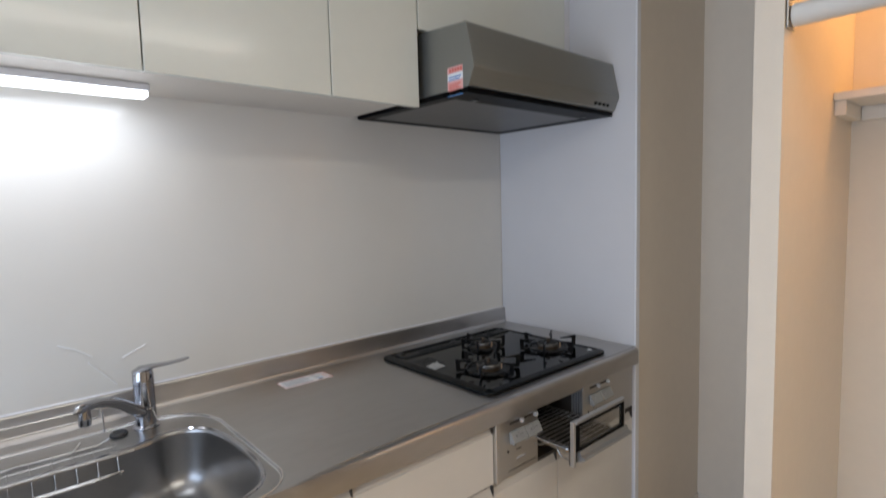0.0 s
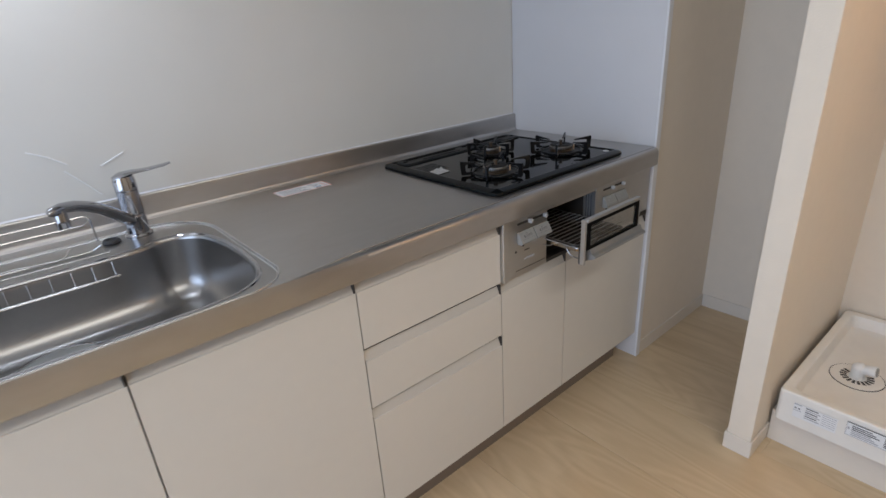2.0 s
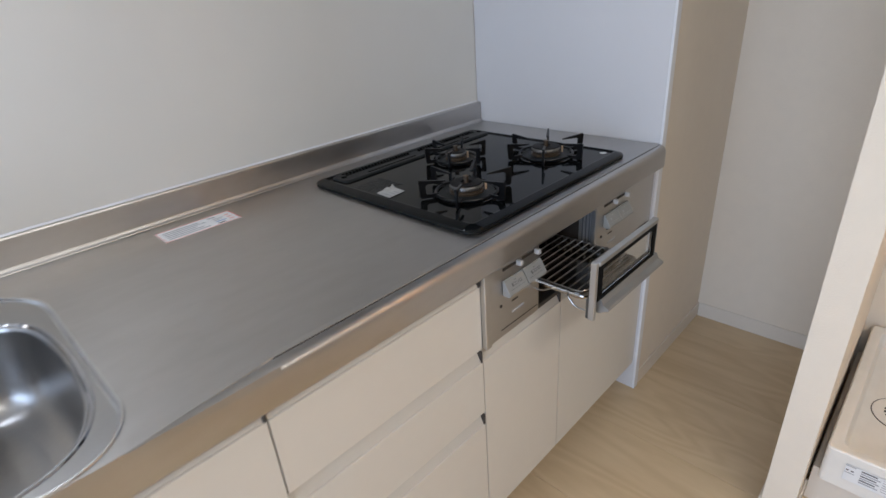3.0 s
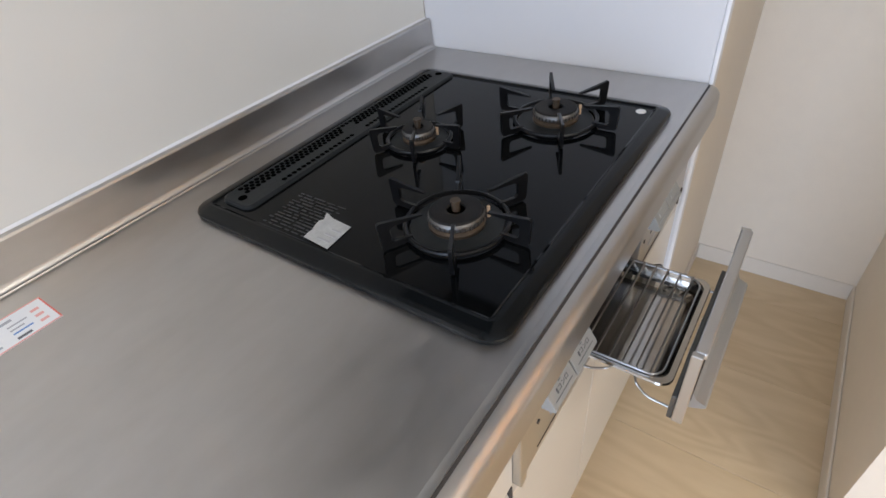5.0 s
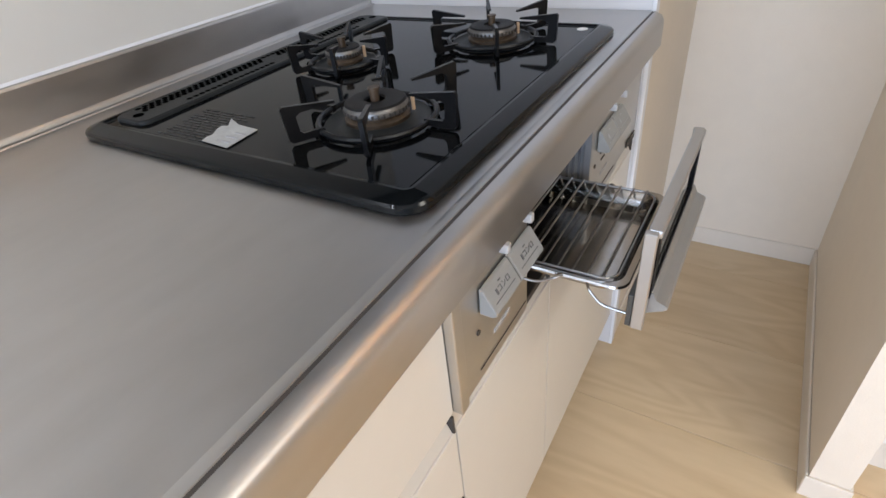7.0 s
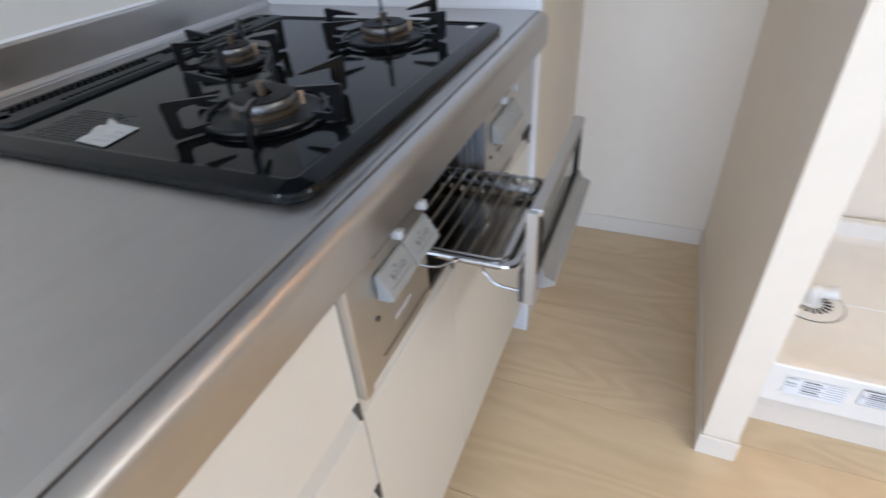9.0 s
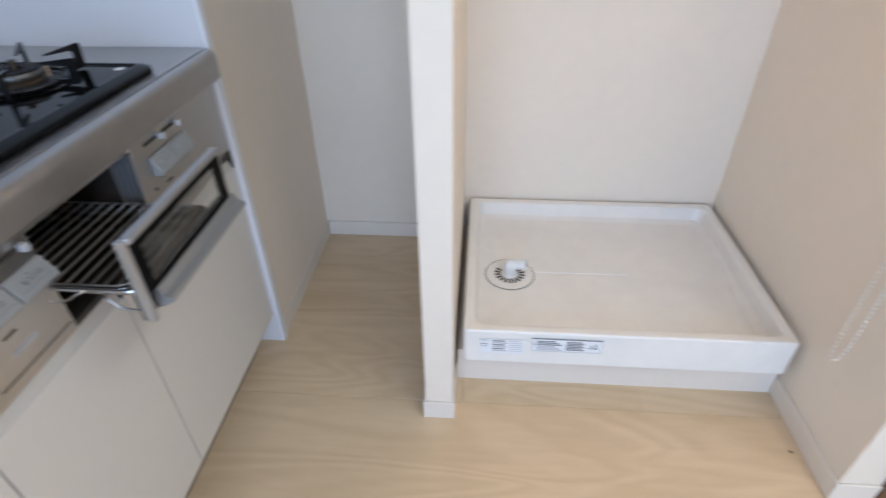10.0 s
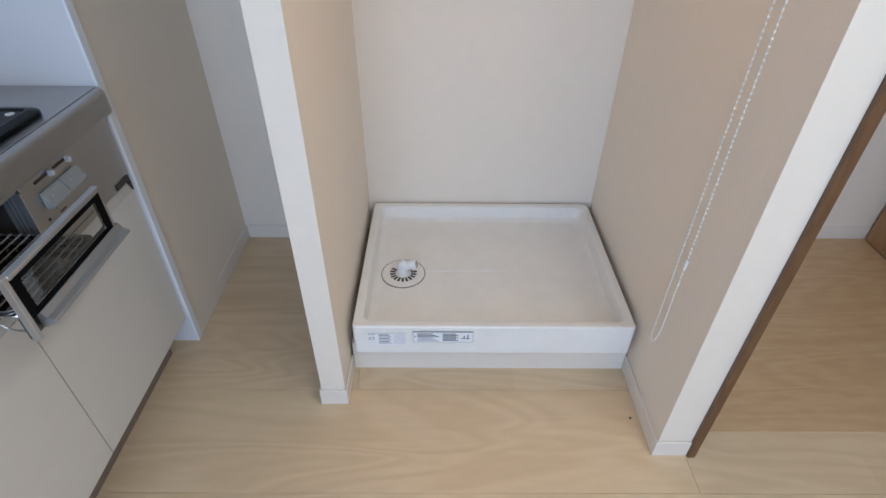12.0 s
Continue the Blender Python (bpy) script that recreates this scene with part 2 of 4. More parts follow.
def tube(points, r, seg=8, bm=None, closed=False):
    bm = bm or bmesh.new()
    pts = [Vector(p) for p in points]
    k = len(pts)
    radii = r if isinstance(r, (list, tuple)) else [r] * k
    rings, side = [], None
    for i, p in enumerate(pts):
        before, after = (pts[i - 1], pts[(i + 1) % k]) if closed else (pts[max(i - 1, 0)], pts[min(i + 1, k - 1)])
        d = (after - before).normalized()
        if side is None:
            side = d.orthogonal().normalized()
        side = (side - d * side.dot(d)).normalized()
        up = d.cross(side)
        rings.append([bm.verts.new(p + radii[i] * (math.cos(2 * math.pi * j / seg) * side + math.sin(2 * math.pi * j / seg) * up)) for j in range(seg)])
    for i in range(k if closed else k - 1):
        a, b = rings[i], rings[(i + 1) % k]
        for j in range(seg):
            bm.faces.new((a[j], a[(j + 1) % seg], b[(j + 1) % seg], b[j]))
    if not closed:
        bm.faces.new(rings[0][::-1])
        bm.faces.new(rings[-1])
    return bm


def rounded(points, r=0.01, n=5):
    """A line of points whose corners are rounded."""
    pts = [Vector(p) for p in points]
    out = [pts[0]]
    for a, b, c in zip(pts, pts[1:], pts[2:]):
        u, v = a - b, c - b
        d = min(r, u.length * 0.45, v.length * 0.45)
        p, q = b + u.normalized() * d, b + v.normalized() * d
        for i in range(n + 1):
            t = i / n
            out.append((1 - t) ** 2 * p + 2 * t * (1 - t) * b + t * t * q)
    return out + [pts[-1]]


def lathe(cx, cy, profile, seg=32, bm=None):
    bm = bm or bmesh.new()
    rings = [[bm.verts.new((cx + r * math.cos(2 * math.pi * j / seg), cy + r * math.sin(2 * math.pi * j / seg), z)) for j in range(seg)] for r, z in profile]
    for a, b in zip(rings, rings[1:]):
        for j in range(seg):
            bm.faces.new((a[j], a[(j + 1) % seg], b[(j + 1) % seg], b[j]))
    bm.faces.new(rings[0][::-1])
    bm.faces.new(rings[-1])
    return bm


def loft(loops, bm=None, cap0=False, cap1=False):
    bm = bm or bmesh.new()
    rings = [[bm.verts.new(p) for p in loop] for loop in loops]
    k = len(rings[0])
    for a, b in zip(rings, rings[1:]):
        for j in range(k):
            bm.faces.new((a[j], a[(j + 1) % k], b[(j + 1) % k], b[j]))
    if cap0:
        bm.faces.new(rings[0][::-1])
    if cap1:
        bm.faces.new(rings[-1])
    return bm


def rrect(x0, x1, y0, y1, r, n=8):
    """A rounded rectangle, anticlockwise; r is one radius or four (x0y0, x1y0, x1y1, x0y1)."""
    rs = r if isinstance(r, tuple) else (r,) * 4
    out = []
    for (cx, cy, a0), q in zip(((x0, y0, 180), (x1, y0, 270), (x1, y1, 0), (x0, y1, 90)), rs):
        mx, my = cx + (q if cx == x0 else -q), cy + (q if cy == y0 else -q)
        for i in range(n + 1):
            a = radians(a0 + 90 * i / n)
            out.append((mx + q * math.cos(a), my + q * math.sin(a)))
    return out


def inset(loop, d):
    k, out = len(loop), []
    for i in range(k):
        a, b = Vector(loop[i - 1]), Vector(loop[(i + 1) % k])
        t = (b - a).normalized()
        out.append((loop[i][0] - t.y * d, loop[i][1] + t.x * d))
    return out


def at(loop, z):
    return [(x, y, z) for x, y in loop]


def spline(points, per=8):
    """A closed smooth line through control points."""
    k, out = len(points), []
    for i in range(k):
        p = [Vector(points[(i + j) % k]) for j in (-1, 0, 1, 2)]
        for s in range(per):
            t = s / per
            out.append(tuple(0.5 * (2 * p[1] + (p[2] - p[0]) * t + (2 * p[0] - 5 * p[1] + 4 * p[2] - p[3]) * t * t + (3 * p[1] - p[0] - 3 * p[2] + p[3]) * t ** 3)))
    return out


def sheet(outer, holes, z, bm=None):
    """A flat sheet with holes."""
    bm = bm or bmesh.new()
    edges = []
    for loop in (outer, *holes):
        vs = [bm.verts.new((x, y, z)) for x, y in loop]
        edges += [bm.edges.new((vs[i - 1], vs[i])) for i in range(len(vs))]
    bmesh.ops.triangle_fill(bm, use_beauty=True, edges=edges, normal=(0, 0, 1))
    return bm


def mesh_of(name, bm, material, o, angle=35):
    bmesh.ops.recalc_face_normals(bm, faces=bm.faces)
    bmesh.ops.translate(bm, verts=bm.verts, vec=-Vector(o))
    bm.normal_update()
    for f in bm.faces:
        f.smooth = True
    for e in bm.edges:
        if len(e.link_faces) == 2:
            turn, areas = e.calc_face_angle(0.0), sorted(f.calc_area() for f in e.link_faces)
            e.smooth = not (turn > radians(angle) or (turn > 0.1 and areas[1] > 5 * areas[0]))
    me = bpy.data.meshes.new(name)
    bm.to_mesh(me)
    bm.free()
    me.materials.append(material)
    return me


def thing(name, o, label, category, group="", kind=""):
    ob = new(name)
    ob.location, ob.empty_display_size = o, 0.05
    ORIGIN[ob.name] = Vector(o)
    return tagged(ob, label, category, group, kind)


def part(name, bm, material, parent, label="", angle=35):
    o = ORIGIN[parent.name]
    ob = new(name, mesh_of(name, bm, material, o, angle))
    ob.parent = parent
    ORIGIN[ob.name] = o
    return tagged(ob, label)


def solo(name, bm, material, label, category, kind="", o=None, group=""):
    if o is None:
        lo = [min(v.co[i] for v in bm.verts) for i in range(3)]
        hi = [max(v.co[i] for v in bm.verts) for i in range(3)]
        o = ((lo[0] + hi[0]) / 2, (lo[1] + hi[1]) / 2, lo[2])
    ob = new(name, mesh_of(name, bm, material, o))
    ob.location = o
    ORIGIN[ob.name] = Vector(o)
    return tagged(ob, label, category, group, kind)


# ---- the setting ----
CEIL = 2.42


def wall(name, x0, x1, y0, y1, z0=0.0, z1=CEIL, label="plain off-white textured wallpaper wall", material=None):
    return solo(name, box(x0, x1, y0, y1, z0, z1), material or WALLPAPER, label, "wall", "structure")


wall("wall_north", -3.8, 0.0, 0.006, 0.12)
wall("wall_shaft", 0.004, 0.70, -0.645, 0.12, label="off-white wallpapered block beside the kitchen's end panel")
wall("wall_nook", 0.575, 0.70, -1.102, -0.645, label="off-white wallpaper at the back of the nook")
wall("wall_partition", -0.24, 0.70, -1.169, -1.102, label="thin wallpapered partition between nook and washing alcove")
wall("wall_alcove", 0.510, 0.70, -2.014, -1.169, label="off-white wallpaper at the back of the washing alcove")
wall("wall_jamb", -0.40, 0.70, -2.102, -2.014, label="wallpapered wall end beside the brown door frame")
wall("wall_lintel", -0.24, -0.17, -2.014, -1.169, 1.905, CEIL, label="wallpapered lintel over the washing alcove")
wall("wall_corridor", 0.59, 0.70, -3.40, -2.102, label="off-white wallpaper at the back of the corridor")
wall("wall_corridor_side", -0.30, 0.70, -3.50, -3.245, label="corridor side wall behind a wooden door")
wall("wall_east", -0.40, -0.30, -4.62, -2.93, label="off-white wallpapered room wall beside the door opening")
wall("wall_over_door", -0.40, -0.30, -2.93, -2.125, 2.03, CEIL, label="wallpaper over the door opening")
wall("wall_south", -3.8, -0.40, -4.62, -4.5)
wall("wall_west_a", -3.8, -3.7, -0.25, 0.006, label="off-white wallpaper beside the balcony window")
wall("wall_west_b", -3.8, -3.7, -4.5, -2.25, label="off-white wallpaper beside the balcony window")
wall("wall_west_top", -3.8, -3.7, -2.25, -0.25, 2.0, CEIL, label="wallpaper over the balcony window")
solo("ceiling", box(-3.8, 0.70, -4.62, 0.12, CEIL, CEIL + 0.1), PAINT, "plain white papered ceiling", "ceiling", "structure")

win = thing("window_1", (-3.75, -1.25, 0), "wide balcony window with white sliding frames", "window", kind="structure")
for y0, y1 in ((-2.25, -1.25), (-1.25, -0.25)):
    part("window_frame", box(-3.77, -3.73, y0, y0 + 0.05, 0.0, 2.0), TRIM, win)
    part("window_frame", box(-3.77, -3.73, y1 - 0.05, y1, 0.0, 2.0), TRIM, win)
    part("window_rail", box(-3.77, -3.73, y0 + 0.05, y1 - 0.05, 1.95, 2.0), TRIM, win)
    part("window_rail", box(-3.77, -3.73, y0 + 0.05, y1 - 0.05, 0.0, 0.06), TRIM, win)
    pane = part("pane", box(-3.753, -3.747, y0 + 0.05, y1 - 0.05, 0.06, 1.95), GLASS, win)
    pane.visible_shadow = False

solo("kitchen_wall_panel", box(-2.2, -0.001, 0.0, 0.006, 0.80, CEIL), PANEL, "glossy off-white splashback wall panel over the worktop", "wall panel", "structure")
solo("end_wall_panel", box(0.0, 0.004, -0.645, -0.001, 0.0, CEIL), ENDPANEL, "smooth white end panel beside the stove", "wall panel", "structure")
trim = thing("panel_trim", (0.012, -0.650, 0), "narrow white vertical edge trim at the kitchen's end", "trim", kind="structure")
part("edge_strip", box(-0.001, 0.024, -0.653, -0.6455, 0.0, CEIL, 0.001), TRIM, trim)


def skirting(name, x0, x1, y0, y1):
    solo(name, box(x0, x1, y0, y1, 0.0, 0.06, 0.0015, 1), SKIRT, "low off-white vinyl skirting board", "skirting", "structure")


skirting("baseboard", 0.027, 0.575, -0.651, -0.6455)
skirting("baseboard", 0.569, 0.5745, -1.096, -0.6515)
skirting("baseboard", -0.2395, 0.5685, -1.1015, -1.0955)
skirting("baseboard", -0.246, -0.2405, -1.175, -1.0955)
skirting("baseboard", -0.2395, -0.11, -1.175, -1.1695)
skirting("baseboard", -0.3995, -0.11, -2.0135, -2.008)
skirting("baseboard", -0.406, -0.4005, -2.102, -2.008)
skirting("baseboard", 0.5835, 0.5895, -3.244, -2.110)

frame_brown = thing("door_frame", (-0.36, -2.12, 0), "dark brown wooden door frame beside the wall end", "door frame", kind="structure")
part("jamb", box(-0.412, -0.285, -2.124, -2.1025, 0, 2.03, 0.0015, 1), BROWN, frame_brown)
part("jamb", box(-0.412, -0.285, -2.93, -2.91, 0, 2.03, 0.0015, 1), BROWN, frame_brown)
part("head", box(-0.412, -0.285, -2.909, -2.125, 2.008, 2.03, 0.0015, 1), BROWN, frame_brown)
cd = thing("door_1", (0.15, -3.235, 0), "warm brown wooden door closed at the corridor's side", "door", kind="structure")
part("door_leaf", box(-0.28, 0.575, -3.244, -3.215, 0.006, 2.02, 0.002, 1), DOORWOOD, cd)
part("door_handle", tube(rounded([(-0.22, -3.215, 0.95), (-0.22, -3.165, 0.95), (-0.10, -3.165, 0.95)], 0.015), 0.008, 10), ALU, cd)

# ---- kitchen: base units ----
FRONT = -0.640
LEFT = -2.10


def front_panel(owner, name, x0, x1, z0, z1):
    """A drawer or door front with a sloping finger pull along its top."""
    g = 0.0015
    body = part(name, prism([(FRONT + 0.0205, z0), (FRONT + 0.001, z0), (FRONT, z0 + 0.001), (FRONT, z1 - 0.029), (FRONT + 0.001, z1 - 0.0275), (FRONT + 0.0205, z1 - 0.0275)], "x", x0 + g, x1 - g), DOORFACE, owner)
    part("pull_strip", prism([(FRONT + 0.0195, z1 - 0.027), (FRONT + 0.002, z1 - 0.027), (FRONT + 0.003, z1 - 0.0235), (FRONT + 0.0115, z1 - 0.0050), (FRONT + 0.0195, z1 - 0.0050)], "x", x0 + g, x1 - 0.0055), STRIP, body, "greyish finger-pull strip")
    # added dark strip that paints the shade in the gap over the front
    part("shadow_rail", box(x0 + 0.002, x1 - 0.002, FRONT + 0.0120, FRONT + 0.0205, z1 - 0.0046, z1 + 0.0045), GAP, owner)
    part("end_cap", box(x1 - 0.005, x1 - 0.0012, FRONT - 0.0008, FRONT + 0.019, z1 - 0.028, z1 + 0.001, 0.001, 1), GAP, body, "small dark end cap")
    return body


def base_unit(x0, x1, fronts, label):
    o = thing("base_cabinet", ((x0 + x1) / 2, -0.30, 0), label, "kitchen cabinet", "kitchen base units")
    t = 0.016
    part("side", box(x0, x0 + t, -0.615, -0.03, 0.10, 0.795), CARCASS, o)
    part("side", box(x1 - t, x1, -0.615, -0.03, 0.10, 0.795), CARCASS, o)
    part("bottom", box(x0 + t, x1 - t, -0.615, -0.03, 0.10, 0.116), CARCASS, o)
    part("back", box(x0 + t, x1 - t, -0.034, -0.03, 0.116, 0.795), CARCASS, o)
    # added dark bar that paints the shade below the worktop's nosing
    part("front_gap_shade", box(x0 + t, x1 - t, -0.615, -0.60, 0.745, 0.795), GAP, o)
    part("plinth", box(x0, x1, -0.585, -0.57, 0.0, 0.099), PLINTH, o, "recessed plinth coloured as brownish toe-kick shade")
    for name, a, b, z0, z1 in fronts:
        front_panel(o, name, a, b, z0, z1)
    return o


base_unit(LEFT, -1.205, [("cabinet_door", LEFT, -1.648, 0.108, 0.782), ("cabinet_door", -1.648, -1.205, 0.108, 0.782)], "cream sink cabinet with two plain doors under the sink")
base_unit(-1.205, -0.757, [("drawer_front", -1.205, -0.757, 0.610, 0.782), ("drawer_front", -1.205, -0.757, 0.443, 0.604), ("drawer_front", -1.205, -0.757, 0.108, 0.437)], "cream cabinet with three drawers of rising depth")
stove_unit = thing("base_cabinet", (-0.376, -0.30, 0), "cream two-door cabinet below the gas stove", "kitchen cabinet", "kitchen base units")
part("side", box(-0.757, -0.746, -0.615, -0.03, 0.10, 0.795), CARCASS, stove_unit)
part("side", box(-0.016, -0.001, -0.615, -0.03, 0.10, 0.795), CARCASS, stove_unit)
part("bottom", box(-0.746, -0.016, -0.615, -0.03, 0.10, 0.116), CARCASS, stove_unit)
part("shelf", box(-0.746, -0.016, -0.615, -0.03, 0.585, 0.598), CARCASS, stove_unit)
part("plinth", box(-0.757, -0.056, -0.585, -0.57, 0.0, 0.099), PLINTH, stove_unit, "recessed plinth coloured as brownish toe-kick shade")
front_panel(stove_unit, "cabinet_door", -0.757, -0.467, 0.108, 0.606)
front_panel(stove_unit, "cabinet_door", -0.467, -0.002, 0.108, 0.606)
part("filler_panel", box(-0.152, -0.004, -0.642, -0.62, 0.610, 0.795, 0.001, 1), SATIN, stove_unit, "plain brushed metal filler beside the stove")
part("filler_notch", box(-0.07, -0.012, -0.6445, -0.6425, 0.612, 0.626), GAP, stove_unit, "dark slot under the filler")

# ---- worktop with the pressed sink ----
TOP = 0.850
rim = rrect(-2.06, -1.341, -0.6692, -0.086, (0.10, 0.09, 0.16, 0.10), 10)
bowl = spline([(-2.00, -0.57), (-1.93, -0.634), (-1.80, -0.645), (-1.60, -0.646), (-1.47, -0.642), (-1.402, -0.614), (-1.370, -0.550), (-1.361, -0.45), (-1.366, -0.34), (-1.385, -0.262), (-1.425, -0.222), (-1.475, -0.214),
               (-1.515, -0.234), (-1.58, -0.246), (-1.70, -0.250), (-1.88, -0.255), (-1.96, -0.28), (-2.01, -0.35), (-2.02, -0.45)], 7)
wt = thing("worktop", (-1.05, -0.32, 0.8), "long brushed stainless steel worktop with a low rear upstand", "worktop")
bm = sheet([(LEFT, -0.6698), (-1.365, -0.6698), (-1.18, -0.638), (-0.003, -0.638), (-0.003, -0.028), (LEFT, -0.028)], [rim], TOP)
part("work_surface", bm, STEEL, wt)
# rounded front nosing, and the upstand against the wall
nose = [(-0.638, TOP), (-0.6470, TOP), (-0.6480, TOP - 0.0022), (-0.6505, TOP - 0.0022), (-0.6515, TOP - 0.0002), (-0.6600, TOP - 0.0010), (-0.6670, TOP - 0.0040), (-0.6708, TOP - 0.0100), (-0.6718, TOP - 0.018), (-0.6718, TOP - 0.054), (-0.6700, TOP - 0.057), (-0.632, TOP - 0.057), (-0.632, TOP - 0.002)]
nose_loops = []
# in front of the sink the nosing is a narrow plain lip
lip_nose = [(-0.6698 - 0.0001 * i, TOP - max(0.0, 0.0008 * (i - 4))) for i in range(7)] + [(min(y, -0.6698), z) for y, z in nose[7:]]
for x in (LEFT, -1.365):
    nose_loops.append([(x, y, z) for y, z in lip_nose])
for x, back in ((-1.18, 0.0), (-0.020, 0.0), (-0.012, 0.002), (-0.006, 0.006), (-0.003, 0.011)):
    nose_loops.append([(x, y if y > -0.652 else max(y, min(y + back, -0.6525)), z) for y, z in nose])
# dark strip laid in the nosing's groove to paint its shade
part("groove_shade", box(-1.179, -0.006, -0.6512, -0.6474, TOP - 0.0030, TOP - 0.0009), GAP, wt, "dark strip painting the shade in the front edge's groove")
part("front_nosing", loft(nose_loops, cap0=True, cap1=True), STEEL, wt)
up = [(-0.0290, TOP), (-0.0275, TOP + 0.0022), (-0.0245, TOP + 0.0024), (-0.0225, TOP + 0.0008), (-0.0200, TOP + 0.0030), (-0.0180, TOP + 0.010), (-0.0165, TOP + 0.061), (-0.0150, TOP + 0.0645), (-0.0125, TOP + 0.0652), (-0.0015, TOP + 0.0635), (-0.0015, TOP - 0.002), (-0.0290, TOP - 0.002)]
part("upstand", prism(up, "x", LEFT, -0.004), STEEL, wt)
part("sealant_line", prism([(-0.0045, TOP + 0.0642), (-0.0012, TOP + 0.0680), (-0.0012, TOP + 0.0637)], "x", LEFT, -0.003), TRIM, wt, "white sealant bead along the wall")

sink = thing("sink", (-1.70, -0.36, 0.65), "deep pressed stainless steel sink with rounded corners", "sink")
lip = loft([at(rim, TOP), at(inset(rim, 0.0010), TOP + 0.0020), at(inset(rim, 0.0032), TOP + 0.0022), at(inset(rim, 0.0050), TOP + 0.0004), at(inset(rim, 0.0064), TOP - 0.0022), at(inset(rim, 0.008), TOP - 0.003)])
part("rim", lip, RACKWIRE, sink, "polished rolled rim")
part("deck", sheet(inset(rim, 0.008), [bowl], TOP - 0.003), SINKSTEEL, sink)
loops = [(0.0, -0.003), (0.003, -0.0035), (0.005, -0.006), (0.006, -0.011), (0.009, -0.055), (0.013, -0.095), (0.018, -0.116), (0.026, -0.132), (0.038, -0.144), (0.052, -0.150), (0.066, -0.152)]


def bowl_ring(d, z):
    """The bowl's outline d further in; below the lip its front wall stands back behind the cabinet doors."""
    return [(x, y if z > -0.02 else max(y, -0.612 + d)) for x, y in inset(bowl, d)]


part("bowl", sheet(bowl_ring(*loops[-1]), [], TOP + loops[-1][1], loft([at(bowl_ring(d, z), TOP + z) for d, z in loops])), SINKSTEEL, sink)
part("bowl_edge", loft([at(inset(bowl, -0.007), TOP - 0.0029), at(inset(bowl, -0.005), TOP - 0.0010), at(inset(bowl, -0.002), TOP - 0.0010), at(inset(bowl, 0.001), TOP - 0.0032)]), CHROME, sink, "bright raised edge round the bowl")
DX, DY, DZ = -1.725, -0.385, TOP - 0.152
part("drain_ring", lathe(DX, DY, [(0.098, DZ), (0.095, DZ + 0.003), (0.088, DZ + 0.004), (0.084, DZ + 0.001)]), CHROME, sink, "bright drain ring")
part("drain_cover", lathe(DX, DY, [(0.082, DZ + 0.0015), (0.082, DZ + 0.005), (0.070, DZ + 0.007), (0.030, DZ + 0.005), (0.001, DZ + 0.005)]), GREYPLASTIC, sink, "grey drain cover")

# ---- mixer tap ----
FX, FY, FZ = -1.493, -0.132, TOP - 0.0029
tap = thing("mixer_tap", (FX, FY, FZ), "chrome single-lever mixer tap behind the sink", "tap")
part("base_ring", lathe(FX, FY, [(0.030, FZ), (0.030, FZ + 0.004), (0.027, FZ + 0.008), (0.025, FZ + 0.009)]), CHROME, tap)
part("body", lathe(FX, FY, [(0.0245, FZ + 0.009), (0.0245, FZ + 0.050), (0.0235, FZ + 0.052), (0.0235, FZ + 0.056), (0.0245, FZ + 0.058), (0.0235, FZ + 0.112)], 40), CHROME, tap)
part("cartridge_cap", lathe(FX, FY, [(0.0228, FZ + 0.1122), (0.0240, FZ + 0.114), (0.0240, FZ + 0.136), (0.0215, FZ + 0.146), (0.012, FZ + 0.150), (0.001, FZ + 0.151)], 40), CHROME, tap)
lev = bmesh.new()
for i, (dx, w, z, h) in enumerate(((-0.022, 0.014, 0.140, 0.008), (-0.004, 0.021, 0.148, 0.008), (0.020, 0.018, 0.153, 0.005), (0.050, 0.0135, 0.155, 0.0035), (0.085, 0.012, 0.160, 0.003), (0.100, 0.007, 0.164, 0.0025))):
    ring = [lev.verts.new((FX + dx, FY - 0.34 * max(dx, 0) + sy * w, FZ + z + sz * h)) for sy, sz in ((-1, 0), (-0.75, 0.8), (0, 1), (0.75, 0.8), (1, 0), (0.75, -0.6), (0, -0.8), (-0.75, -0.6))]
    if i:
        for j in range(8):
            lev.faces.new((last[j], last[(j + 1) % 8], ring[(j + 1) % 8], ring[j]))
    else:
        lev.faces.new(ring[::-1])
    last = ring
lev.faces.new(last)
part("lever", lev, CHROME, tap)
sp = []
for u, z in ((0.03, 0.040), (0.15, 0.056), (0.30, 0.082), (0.45, 0.106), (0.60, 0.124), (0.75, 0.138), (0.90, 0.1455), (1.0, 0.1465), (1.025, 0.1455), (1.04, 0.1440)):
    sp.append((FX - 0.160 * u, FY - 0.211 * u, FZ + z))
part("spout", tube(sp, [0.0145, 0.0140, 0.0130, 0.0122, 0.0118, 0.0112, 0.0108, 0.0095, 0.0065, 0.0020], 16), CHROME, tap)
NX, NY = FX - 0.148, FY - 0.195
part("nozzle", tube([(NX, NY, FZ + 0.145), (NX, NY, FZ + 0.122), (NX, NY, FZ + 0.1215), (NX, NY, FZ + 0.108)], [0.0115, 0.0115, 0.0125, 0.0115], 16), CHROME, tap)
solo("drain_plug", lathe(-1.556, -0.142, [(0.019, FZ), (0.020, FZ + 0.004), (0.017, FZ + 0.009), (0.012, FZ + 0.010), (0.010, FZ + 0.006), (0.001, FZ + 0.006)], 20), RUBBER, "small round black rubber plug on the sink deck", "plug")

